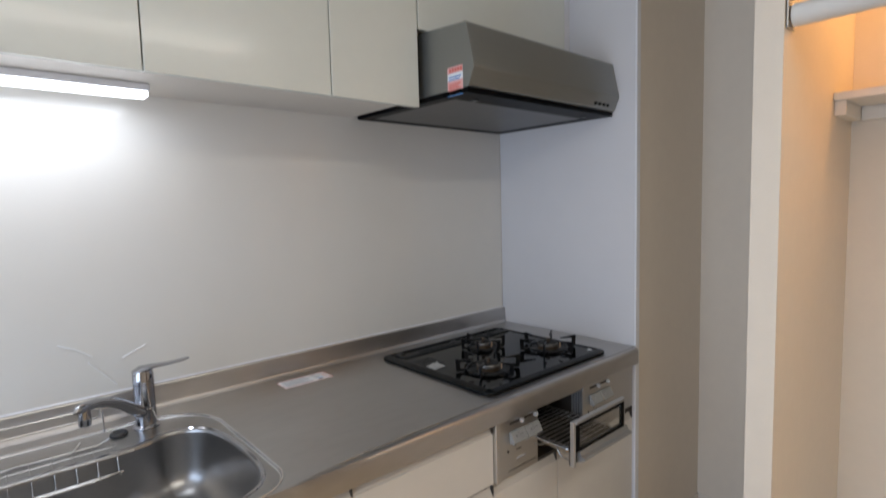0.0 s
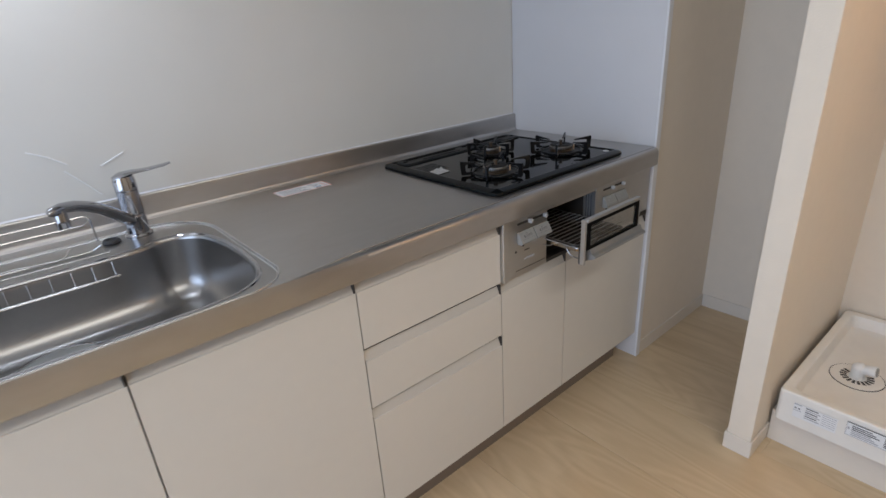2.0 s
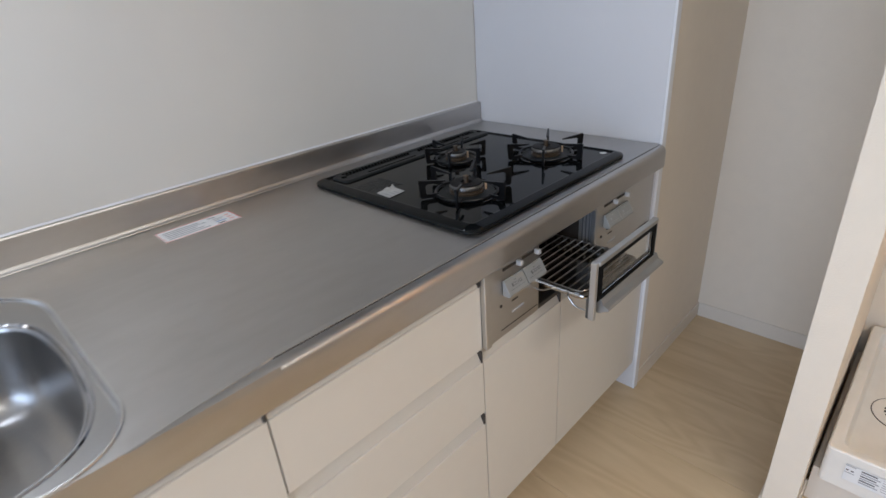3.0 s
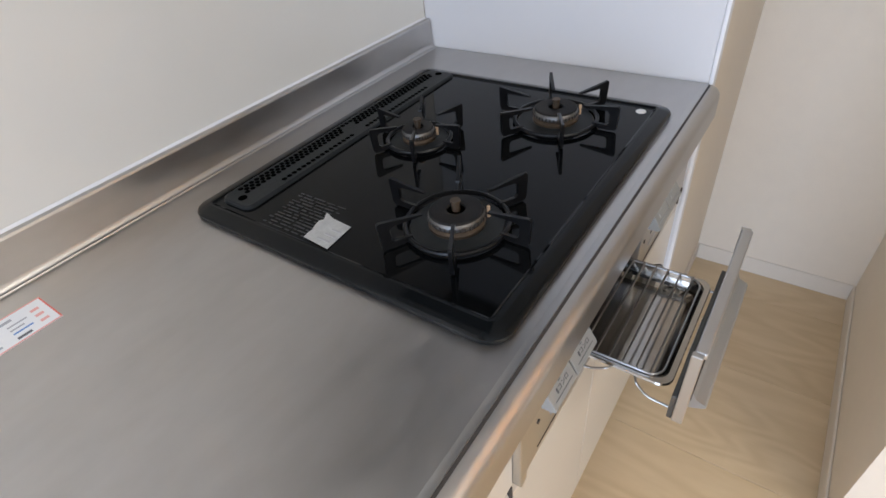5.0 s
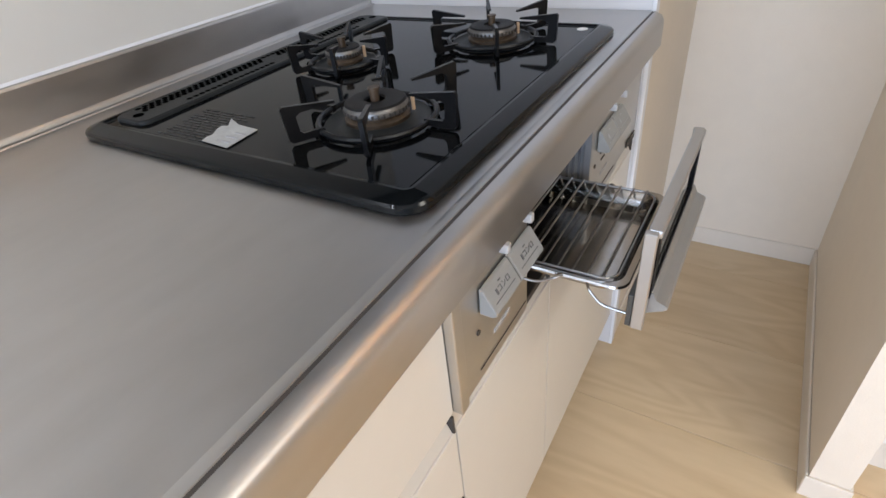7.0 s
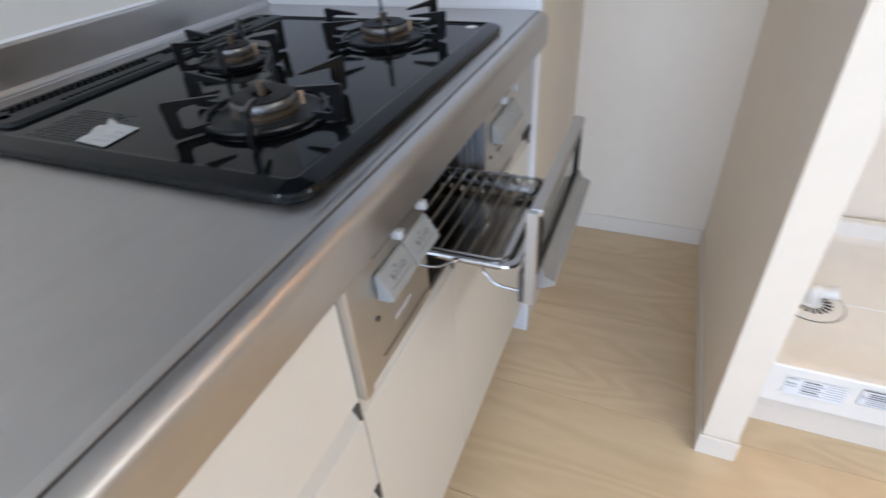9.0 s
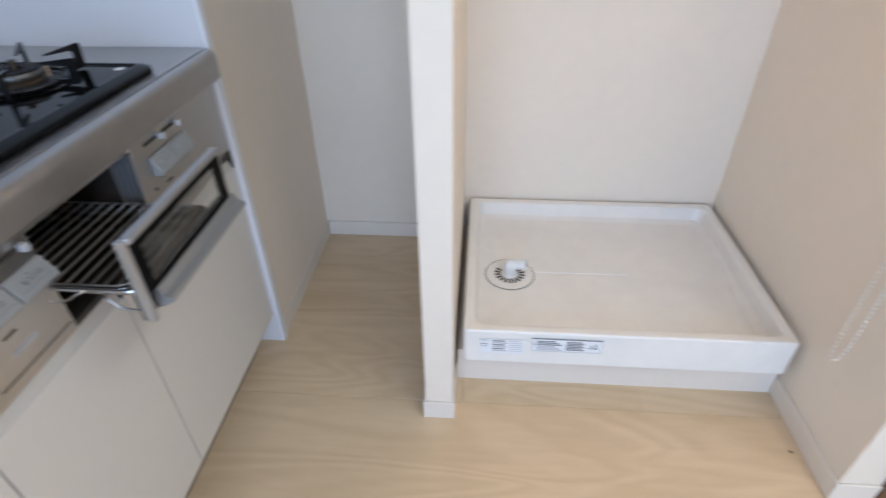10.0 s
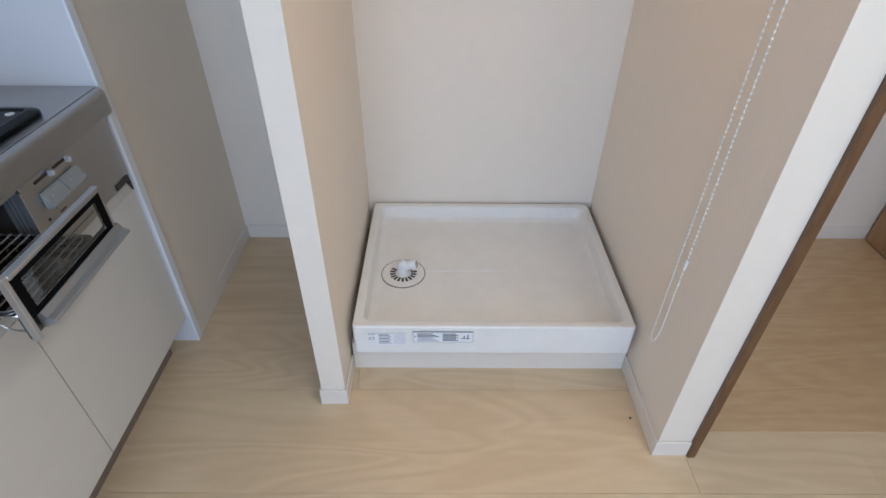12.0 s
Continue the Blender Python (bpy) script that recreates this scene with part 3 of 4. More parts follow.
# ---- wire rack hanging at the back of the bowl ----
rk = thing("sink_rack", (-1.80, -0.20, 0.80), "stainless wire dish rack hanging in the sink", "dish rack")
RX0, RX1 = -2.03, -1.592
part("rear_rail", tube(rounded([(RX0, -0.095, 0.912), (RX1, -0.095, 0.912), (RX1 + 0.012, -0.095, 0.904), (RX1 + 0.014, -0.097, 0.845)], 0.012), 0.0022), RACKWIRE, rk)
part("rear_rail", tube(rounded([(RX0, -0.130, 0.900), (RX1, -0.130, 0.900), (RX1 + 0.010, -0.098, 0.908)], 0.01), 0.0022), RACKWIRE, rk)
part("hook_rail", tube(rounded([(RX0, -0.180, 0.850), (RX1 - 0.01, -0.180, 0.850), (RX1 + 0.01, -0.186, 0.862)], 0.006), 0.0020), RACKWIRE, rk)
part("hook_rail", tube([(RX0, -0.205, 0.846), (RX1 + 0.02, -0.205, 0.846)], 0.0020), RACKWIRE, rk)
part("front_rail", tube([(RX0, -0.262, 0.848), (RX1 + 0.045, -0.262, 0.848)], 0.0024), RACKWIRE, rk)
for k, y in enumerate((-0.276, -0.288, -0.300)):
    part("lower_rail", tube([(RX0, y, 0.813 + 0.003 * k), (RX1 + 0.020 - 0.028 * k, y, 0.813 + 0.003 * k)], 0.0019), RACKWIRE, rk)
for k in range(12):
    x = RX1 + 0.012 - 0.038 * k
    part("cross_wire", tube(rounded([(x, -0.180, 0.850), (x, -0.264, 0.8465), (x, -0.272, 0.811), (x, -0.302, 0.817)], 0.010), 0.0014, 6), WIRE, rk)
part("clip_wire", tube(rounded([(-1.86, -0.200, 0.87), (-1.84, -0.215, 0.846), (-1.76, -0.22, 0.868), (-1.66, -0.215, 0.858), (-1.64, -0.20, 0.874)], 0.02), 0.0020), RACKWIRE, rk)

# ---- label on the worktop ----
def label_thing(name, o, ux, uy, w, h, text, cat, backing=PAPER, marks=()):
    """A flat label: o is a corner, ux and uy its directions; marks are (u0, u1, v0, v1, ink) in parts of its size."""
    ux, uy = Vector(ux).normalized(), Vector(uy).normalized()
    nz = ux.cross(uy)
    ob = thing(name, o, text, cat)

    def slab(u0, u1, v0, v1, d0, d1):
        b = bmesh.new()
        q = [[b.verts.new(Vector(o) + ux * (u * w) + uy * (v * h) + nz * d) for u, v in ((u0, v0), (u1, v0), (u1, v1), (u0, v1))] for d in (d0, d1)]
        b.faces.new(q[0][::-1])
        b.faces.new(q[1])
        for j in range(4):
            b.faces.new((q[0][j], q[0][(j + 1) % 4], q[1][(j + 1) % 4], q[1][j]))
        return b
    part("backing", slab(0, 1, 0, 1, 0.0002, 0.0008), backing, ob)
    for u0, u1, v0, v1, ink in marks:
        part("print_bar", slab(u0, u1, v0, v1, 0.0008, 0.0012), ink, ob)
    return ob


rows = [(0.0, 1.0, 0.0, 0.035, PINKINK), (0.0, 1.0, 0.965, 1.0, PINKINK), (0.0, 0.012, 0.04, 0.96, PINKINK), (0.988, 1.0, 0.04, 0.96, REDINK)]
for k in range(5):
    rows.append((0.06, 0.60 - 0.07 * (k % 3), 0.14 + 0.15 * k, 0.20 + 0.15 * k, PALEINK))
rows += [(0.70, 0.84, 0.30, 0.34, BLUEINK), (0.70, 0.80, 0.44, 0.48, PALEINK), (0.70, 0.84, 0.58, 0.62, PALEINK), (0.66, 0.76, 0.76, 0.84, PALEINK), (0.88, 0.94, 0.2, 0.28, PINKINK), (0.88, 0.94, 0.42, 0.50, PINKINK), (0.88, 0.94, 0.64, 0.72, PINKINK), (0.70, 0.80, 0.10, 0.17, INK)]
label_thing("worktop_label", (-1.122, -0.139, TOP), (1, 0, 0), (0, 1, 0), 0.160, 0.066, "white notice sticker with red border on the worktop", "label", PAPER, rows)

# ---- gas stove ----
CX0, CX1, CY0, CY1 = -0.751, -0.146, -0.625, -0.097
st = thing("gas_stove", (-0.448, -0.36, 0.60), "black glass-top built-in gas stove with three burners", "gas stove")
edge = rrect(CX0, CX1, CY0, CY1, 0.030, 8)
plate = loft([at(inset(edge, d), TOP + z) for d, z in ((0.0015, 0.0006), (0.0, 0.0020), (0.0, 0.0080), (0.0020, 0.0105), (0.0055, 0.0122), (0.0180, 0.0152), (0.0200, 0.0157), (0.0235, 0.0155), (0.0260, 0.0135), (0.0285, 0.0125))])
part("top_rim", plate, BLACKRIM, st, "bevelled black enamel rim", 14)
GZ = TOP + 0.0125
part("glass_top", loft([at(inset(edge, 0.0285), TOP + 0.002), at(inset(edge, 0.0285), GZ)], cap0=True, cap1=True), BLACKGLASS, st, "glossy black glass top")
# exhaust grille with rows of round holes
vent = part("vent_grille", loft([at(rrect(-0.714, -0.168, -0.192, -0.125, 0.016, 6), GZ + 0.0005), at(rrect(-0.713, -0.169, -0.191, -0.126, 0.015, 6), GZ + 0.004), at(rrect(-0.710, -0.172, -0.188, -0.129, 0.012, 6), GZ + 0.0055)], cap1=True), VENTIRON, st, "matt black perforated exhaust grille")
holes = bmesh.new()
for k in range(47):
    for row, y in enumerate((-0.1365, -0.1445, -0.1525, -0.1775)):
        x = -0.682 + 0.0104 * k + (0.0052 if row == 1 else 0)
        if row == 3 and (k < 5 or k > 41):
            continue
        if 21 <= k <= 23 and row:
            continue
        lathe(x, y, [(0.0044, GZ + 0.0052), (0.0044, GZ + 0.0058), (0.0001, GZ + 0.0058)], 8, holes)
tagged(part("grille_hole", holes, HOLE, vent, "dark round holes"), kind="stuff")
for x in (-0.697, -0.185):
    part("finger_hole", lathe(x, -0.160, [(0.007, GZ + 0.0052), (0.007, GZ + 0.006), (0.0001, GZ + 0.006)], 16), HOLE, vent)


def burner(cx, cy, ring, head, prong):
    z = GZ
    b = part("burner", lathe(cx, cy, [(head * 1.02, z + 0.0004), (head * 1.02, z + 0.008), (head * 0.92, z + 0.011), (head * 0.94, z + 0.0115), (head * 0.94, z + 0.014)], 40), BURNERBROWN, st, "burnt brownish burner body")
    part("burner_ring", lathe(cx, cy, [(head * 0.98, z + 0.014), (head * 1.0, z + 0.015), (head * 1.0, z + 0.0195), (head * 0.97, z + 0.0215), (head * 0.93, z + 0.0235)], 40), BURNERALU, b, "grey ported flame ring")
    ports = bmesh.new()
    for k in range(36):
        a = 2 * math.pi * k / 36
        px, py = cx + head * 1.0 * math.cos(a), cy + head * 1.0 * math.sin(a)
        tube([(px, py, z + 0.0152), (px, py, z + 0.0190)], 0.0015, 5, ports)
    tagged(part("flame_ports", ports, GAP, b), kind="stuff")
    part("burner_cap", lathe(cx, cy, [(head * 0.96, z + 0.0235), (head * 0.9, z + 0.0255), (head * 0.50, z + 0.0265), (head * 0.34, z + 0.0258), (head * 0.28, z + 0.021), (0.001, z + 0.021)], 40), CAPBLACK, b, "black burner cap")
    part("sensor", tube([(cx, cy, z + 0.015), (cx, cy, z + 0.036), (cx, cy, z + 0.0365), (cx, cy, z + 0.039)], [0.0055, 0.0055, 0.0068, 0.0066], 14), BURNERBROWN, b, "brown heat sensor post")
    part("igniter", tube([(cx + head * 0.75, cy - head * 0.85, z + 0.006), (cx + head * 0.75, cy - head * 0.85, z + 0.022)], 0.0024, 8), BRASS, b, "pale ceramic igniter")
    t = part("pan_support", tube([(cx + 0.85 * ring * math.cos(2 * math.pi * k / 48), cy + 0.85 * ring * math.sin(2 * math.pi * k / 48), z + 0.0060) for k in range(48)], 0.0034, 8, closed=True), IRON, st, "black enamelled iron pan support")
    for k in range(6):
        a = radians(prong + 60 * k)
        u = 0.955 * ring / 0.083
        prof = [(0.070, 0.0025), (0.110, 0.0025), (0.1135, 0.006), (0.116, 0.041), (0.113, 0.0435), (0.105, 0.0425), (0.052, 0.0365), (0.051, 0.034), (0.094, 0.0335), (0.100, 0.030), (0.099, 0.014), (0.095, 0.0105), (0.070, 0.0105)]
        pb = prism([(r * u, h) for r, h in prof], "y", -0.0024, 0.0024)
        bmesh.ops.transform(pb, matrix=Matrix.Translation((cx, cy, z)) @ Matrix.Rotation(a, 4, "Z"), verts=pb.verts)
        part("prong", pb, IRON, t)
    part("drip_dish", lathe(cx, cy, [(ring * 0.80, z + 0.0003), (ring * 0.77, z + 0.003), (ring * 0.62, z + 0.0015), (head * 1.05, z + 0.004)], 40), VENTIRON, b)


burner(-0.600, -0.476, 0.080, 0.037, 30)
burner(-0.276, -0.464, 0.080, 0.037, 30)
burner(-0.431, -0.291, 0.062, 0.027, 30)
part("round_sticker", lathe(-0.190, -0.580, [(0.0085, GZ + 0.0003), (0.0085, GZ + 0.001)], 20), PAPER, st, "small round white sticker")
# markings and stickers on the glass
printing, dice = bmesh.new(), random.Random(11)
for k in range(13):
    x, y = -0.718 + 0.0062 * k, -0.316 + 0.010 * (k % 2)
    while y < -0.232:
        run = dice.uniform(0.006, 0.022)
        box(x, x + dice.uniform(0.0018, 0.0030), y, min(y + run, -0.226), GZ + 0.0002, GZ + 0.0005, bm=printing)
        y += run + dice.uniform(0.0015, 0.006)
tagged(part("printed_notice", printing, FAINTINK, st, "faint grey printed notice"), kind="stuff")
fs = thing("foil_sticker", (-0.69, -0.32, GZ), "crumpled silver foil sticker on the black stove top", "label")
cr = bmesh.new()
grid = [[cr.verts.new((-0.722 + 0.050 * i / 6 + 0.004 * j / 4, -0.357 + 0.047 * j / 4 + 0.004 * i / 6, GZ + 0.0012 + 0.004 * max(0, j - 2) * (i / 6) * (0.5 + 0.5 * math.sin(2.1 * i + 1.7 * j)))) for i in range(7)] for j in range(5)]
for j in range(4):
    for i in range(6):
        cr.faces.new((grid[j][i], grid[j][i + 1], grid[j + 1][i + 1], grid[j + 1][i]))
ex = bmesh.ops.extrude_face_region(cr, geom=cr.faces[:])
bmesh.ops.translate(cr, verts=[v for v in ex["geom"] if isinstance(v, bmesh.types.BMVert)], vec=(0, 0, 0.0006))
part("sheet", cr, FOIL, fs)
for k in range(3):
    part("print_bar", box(-0.712 + 0.011 * k, -0.709 + 0.011 * k, -0.350, -0.328 - 0.003 * k, GZ + 0.0018, GZ + 0.0024), PALEINK, fs)

# front panel of the stove with the grill opening
def lettering(text, size, m, material, parent):
    """Raised print from the built-in font, laid by the matrix m."""
    cu = bpy.data.curves.new("lettering", "FONT")
    cu.body, cu.size, cu.align_x, cu.align_y, cu.extrude = text, size, "CENTER", "CENTER", 0.0002
    tmp = new("lettering", cu)
    bpy.context.view_layer.update()
    me = bpy.data.meshes.new_from_object(tmp.evaluated_get(bpy.context.evaluated_depsgraph_get()))
    bpy.data.objects.remove(tmp)
    b = bmesh.new()
    b.from_mesh(me)
    bpy.data.meshes.remove(me)
    bmesh.ops.transform(b, matrix=m, verts=b.verts)
    return part("lettering", b, material, parent)


PF = -0.648
part("edge_post", box(-0.757, -0.740, PF - 0.004, -0.60, 0.610, 0.797, 0.002, 2), SATIN, st)
part("control_panel", box(-0.739, -0.572, PF, -0.61, 0.612, 0.797, 0.002, 2), SATIN, st, "brushed steel control panel")
part("control_panel", box(-0.335, -0.155, PF, -0.61, 0.612, 0.797, 0.002, 2), SATIN, st, "brushed steel control panel")
part("top_bridge", box(-0.571, -0.336, PF + 0.004, -0.61, 0.772, 0.797, 0.001, 1), SATIN, st)
part("bottom_bridge", box(-0.571, -0.336, PF + 0.004, -0.61, 0.609, 0.620, 0.001, 1), GAP, st)
part("door_post", box(-0.3445, -0.3358, PF - 0.005, PF + 0.006, 0.6215, 0.7715, 0.001, 1), ALU, st, "pale metal post of the grill opening")
part("side_liner", box(-0.3385, -0.3356, PF + 0.0065, -0.605, 0.6225, 0.7710), HANDLEGREY, st, "grey metal liner of the grill opening")
for k in range(3):
    part("liner_slot", box(-0.3395, -0.3387, PF + 0.012 + 0.009 * k, PF + 0.016 + 0.009 * k, 0.650, 0.760), INK, st)
cav = bmesh.new()
for b in ((-0.574, -0.571, -0.63, -0.22, 0.618, 0.772), (-0.335, -0.332, -0.63, -0.22, 0.618, 0.772), (-0.571, -0.335, -0.23, -0.22, 0.618, 0.772), (-0.571, -0.335, -0.61, -0.22, 0.768, 0.772), (-0.571, -0.335, -0.61, -0.22, 0.618, 0.622)):
    box(*b, bm=cav)
part("grill_cavity", cav, GAP, st, "dark grill chamber")


def controls(x0, x1):
    w = x1 - x0
    part("slot", box(x0 + 0.15 * w, x0 + 0.50 * w, PF - 0.0012, PF + 0.001, 0.764, 0.770), GAP, st)
    part("slot", box(x0 + 0.58 * w, x0 + 0.92 * w, PF - 0.0012, PF + 0.001, 0.764, 0.770), GAP, st)
    for u in (0.46, 0.88):
        part("slider_knob", box(x0 + u * w - 0.0048, x0 + u * w + 0.0048, PF - 0.0145, PF - 0.001, 0.761, 0.773, 0.0025, 2), PALEKNOB, st, "pale slider knob")
    for a, b in ((0.13, 0.545), (0.56, 0.99)):
        key = part("ignition_key", prism([(PF - 0.001, 0.711), (PF - 0.016, 0.7105), (PF - 0.0215, 0.7145), (PF - 0.0203, 0.7195), (PF - 0.0055, 0.7435), (PF - 0.001, 0.7445)], "x", x0 + a * w, x0 + b * w, bev=0.0010, seg=1), GREYPLASTIC, st, "grey sloping push key")
        mid = x0 + (a + b) / 2 * w
        face = Matrix.Translation((mid, PF - 0.0131, 0.7317)) @ Matrix.Rotation(radians(58.4), 4, "X")
        if x0 < -0.5:
            lettering("\u30b3\u30f3\u30ed", 0.0092, face @ Matrix.Translation((0.004, 0, 0.0003)), INK, key)
        for u0, u1, v0, v1 in ((-0.0135, -0.0105, -0.0032, 0.0032), (-0.0025, 0.0025, 0.0068, 0.0080), (-0.023, 0.023, -0.0085, -0.0081)):
            mk = box(u0, u1, v0, v1, -0.0002, 0.0005)
            bmesh.ops.transform(mk, matrix=face, verts=mk.verts)
            part("key_mark", mk, INK if x0 < -0.5 else PALEINK, key)
    for u, z in ((0.10, 0.688), (0.30, 0.700), (0.82, 0.708)):
        part("indicator", tube([(x0 + u * w, PF + 0.001, z), (x0 + u * w, PF - 0.0015, z)], 0.0035, 10), GAP, st)
    part("key_slot", box(x0 + 0.34 * w, x0 + 0.48 * w, PF - 0.001, PF + 0.001, 0.682, 0.685), GAP, st)
    part("name_bar", box(x0 + 0.35 * w, x0 + 0.62 * w, PF - 0.0008, PF + 0.001, 0.654, 0.660), PALEINK, st)
    part("seam", box(x0 + 0.10 * w, x0 + 0.96 * w, PF - 0.0008, PF + 0.001, 0.6285, 0.630), GAP, st)


controls(-0.720, -0.572)
controls(-0.318, -0.175)

# the drawn-out grill: tray, rack, carrier wires and glazed door
GD = -0.790
tr = part("grill_tray", loft([at(rrect(-0.582 + d, -0.358 - d, -0.770 + d, -0.470 - d, 0.018, 6), z) for d, z in ((0.0, 0.689), (0.001, 0.692), (0.008, 0.692), (0.011, 0.689), (0.016, 0.672), (0.024, 0.667))], cap1=True), TRAYSTEEL, st, "shiny used steel grill tray")
rack_line = rrect(-0.574, -0.366, -0.756, -0.480, 0.02, 6)
part("rack_frame", tube([(x, y, 0.6945) for x, y in rack_line], 0.0017, 6, closed=True), WIRE, tr)
for k in range(15):
    y = -0.742 + 0.0182 * k
    part("rack_wire", tube([(-0.574, y, 0.6968), (-0.366, y, 0.6968)], 0.0015, 6), WIRE, tr)
for x in (-0.589, -0.351):
    part("carrier_wire", tube(rounded([(x, -0.50, 0.676), (x, -0.668, 0.676), (x, -0.690, 0.690), (x + (0.008 if x < -0.4 else -0.008), -0.696, 0.690)], 0.010), 0.0017, 8), WIRE, st)
    part("carrier_wire", tube(rounded([(x + (0.008 if x < -0.4 else -0.008), -0.726, 0.688), (x, -0.730, 0.686), (x, -0.745, 0.668), (x, -0.781, 0.666)], 0.010), 0.0017, 8), WIRE, st)
gd = part("grill_door", box(-0.590, -0.338, GD - 0.006, GD + 0.004, 0.6965, 0.705), HOODBLACK, st, "dark-framed grill door with a glass window")
part("door_stile", box(-0.590, -0.574, GD - 0.006, GD + 0.004, 0.7055, 0.775), HOODBLACK, gd)
part("door_stile", box(-0.354, -0.338, GD - 0.006, GD + 0.004, 0.7055, 0.775), HOODBLACK, gd)
part("door_top", box(-0.573, -0.355, GD - 0.006, GD + 0.004, 0.765, 0.775), HOODBLACK, gd)
part("door_glass", box(-0.5735, -0.3545, GD - 0.003, GD + 0.001, 0.7055, 0.7645), GLASS, gd, "clear smudged glass")
part("top_bar", box(-0.592, -0.336, GD - 0.008, GD + 0.006, 0.7755, 0.785, 0.002, 2), ALU, gd, "satin aluminium top bar")
for x0, x1 in ((-0.600, -0.591), (-0.337, -0.330)):
    part("side_plate", box(x0, x1, GD - 0.005, GD + 0.008, 0.656, 0.784, 0.001, 1), ALU, gd, "aluminium side plate")
part("handle", prism([(GD + 0.004, 0.662), (GD - 0.003, 0.662), (GD - 0.021, 0.671), (GD - 0.025, 0.675), (GD - 0.023, 0.680), (GD - 0.011, 0.683), (GD - 0.007, 0.6955), (GD + 0.004, 0.6955)], "x", -0.576, -0.322, bev=0.001, seg=1), HANDLEGREY, gd, "satin grey handle rail")
part("back_rail", box(-0.597, -0.333, GD + 0.0085, GD + 0.015, 0.655, 0.700, 0.001, 1), FILTER, gd)
for k in range(7):
    part("rail_slot", box(-0.520 + 0.012 * k, -0.514 + 0.012 * k, GD + 0.0145, GD + 0.0160, 0.684, 0.697), ALU, gd)

# ---- wall cabinets, strip lamp, cooker hood ----
WB = 1.678


def wall_unit(x0, x1, z0, doors, label):
    o = thing("wall_cabinet", ((x0 + x1) / 2, -0.19, z0), label, "kitchen cabinet", "kitchen wall units")
    part("body", box(x0, x1, -0.352, -0.002, z0 + 0.022, CEIL - 0.002), CARCASS, o)
    for a, b in doors:
        part("cabinet_door", box(a + 0.0015, b - 0.0015, -0.375, -0.3545, z0, CEIL - 0.03, 0.0015, 2), WALLDOOR, o)
    return o


wall_unit(-2.10, -1.06, WB, [(-1.94, -1.497), (-1.497, -1.06)], "pale glossy wall cabinet with plain handleless doors")
wall_unit(-1.06, -0.766, WB, [(-1.06, -0.766)], "narrow pale glossy wall cabinet beside the cooker hood")
wall_unit(-0.764, -0.036, 1.905, [(-0.764, -0.036)], "short pale glossy cabinet above the cooker hood")
solo("filler_strip", box(-0.035, -0.0015, -0.372, -0.352, 1.905, CEIL - 0.002), TRIM, "narrow white filler strip beside the wall cabinet", "filler", "structure")
lamp = thing("strip_lamp", (-1.75, -0.125, 1.67), "lit white strip lamp under the wall cabinets", "lamp")
part("housing", box(-2.09, -1.436, -0.158, -0.092, 1.682, 1.6995, 0.003, 2), TRIM, lamp)
part("diffuser", prism([(-0.152, 1.6815), (-0.153, 1.676), (-0.147, 1.670), (-0.103, 1.670), (-0.097, 1.676), (-0.098, 1.6815)], "x", -2.085, -1.439, bev=0.002, seg=1), LAMPGLOW, lamp, "glowing white diffuser")

hood = thing("cooker_hood", (-0.375, -0.30, 1.685), "silver slanted cooker hood with a dark underside", "cooker hood")
shell = [(-0.002, 1.709), (-0.560, 1.709), (-0.566, 1.712), (-0.585, 1.757), (-0.585, 1.763), (-0.560, 1.878), (-0.553, 1.884), (-0.360, 1.898), (-0.002, 1.898)]
part("shell", prism(shell, "x", -0.744, -0.002, bev=0.002, seg=2), HOODSTEEL, hood, "brushed silver shell")
for x0, x1 in ((-0.7475, -0.7445), ):
    part("side_edge", prism([(-0.556, 1.709), (-0.566, 1.712), (-0.585, 1.757), (-0.585, 1.763), (-0.560, 1.878), (-0.553, 1.884), (-0.545, 1.878), (-0.573, 1.760)], "x", x0, x1), HOODSTEEL, hood)
part("bottom_frame", box(-0.7465, -0.003, -0.559, -0.462, 1.693, 1.7085, 0.002, 1), HOODBLACK, hood, "black bottom frame")
part("bottom_frame", box(-0.7465, -0.705, -0.461, -0.003, 1.693, 1.7085, 0.002, 1), HOODBLACK, hood, "black bottom frame")
part("bottom_frame", box(-0.048, -0.003, -0.461, -0.003, 1.693, 1.7085, 0.002, 1), HOODBLACK, hood, "black bottom frame")
part("bottom_frame", box(-0.704, -0.049, -0.040, -0.003, 1.693, 1.7085, 0.002, 1), HOODBLACK, hood, "black bottom frame")
part("baffle_panel", box(-0.7035, -0.0495, -0.4605, -0.0405, 1.6945, 1.703, 0.002, 2), FILTER, hood, "smooth grey baffle panel")
for x in (-0.66, -0.10):
    part("baffle_clip", box(x, x + 0.02, -0.500, -0.480, 1.689, 1.693, 0.001, 1), FILTER, hood)
for k in range(4):
    part("switch", tube([(-0.062 - 0.026 * k, -0.5705, 1.726), (-0.062 - 0.026 * k, -0.5775, 1.724)], 0.0045, 10), HOODBLACK, hood, "small dark push switch")
marks = [(0.0, 1.0, 0.78, 1.0, PINKINK), (0.0, 1.0, 0.06, 0.52, PINKINK), (0.0, 1.0, 0.0, 0.05, BLUEINK)]
sticker = label_thing("hood_label", (-0.7446, -0.478, 1.692), (0, -1, 0), (0, 0, 1), 0.062, 0.080, "pink, white and blue warning sticker on the hood's side", "label", PAPER, marks)
for k in range(5):
    part("print_bar", box(-0.7465, -0.7461, -0.494 - 0.011 * k, -0.486 - 0.011 * k, 1.757, 1.768), REDINK, sticker)
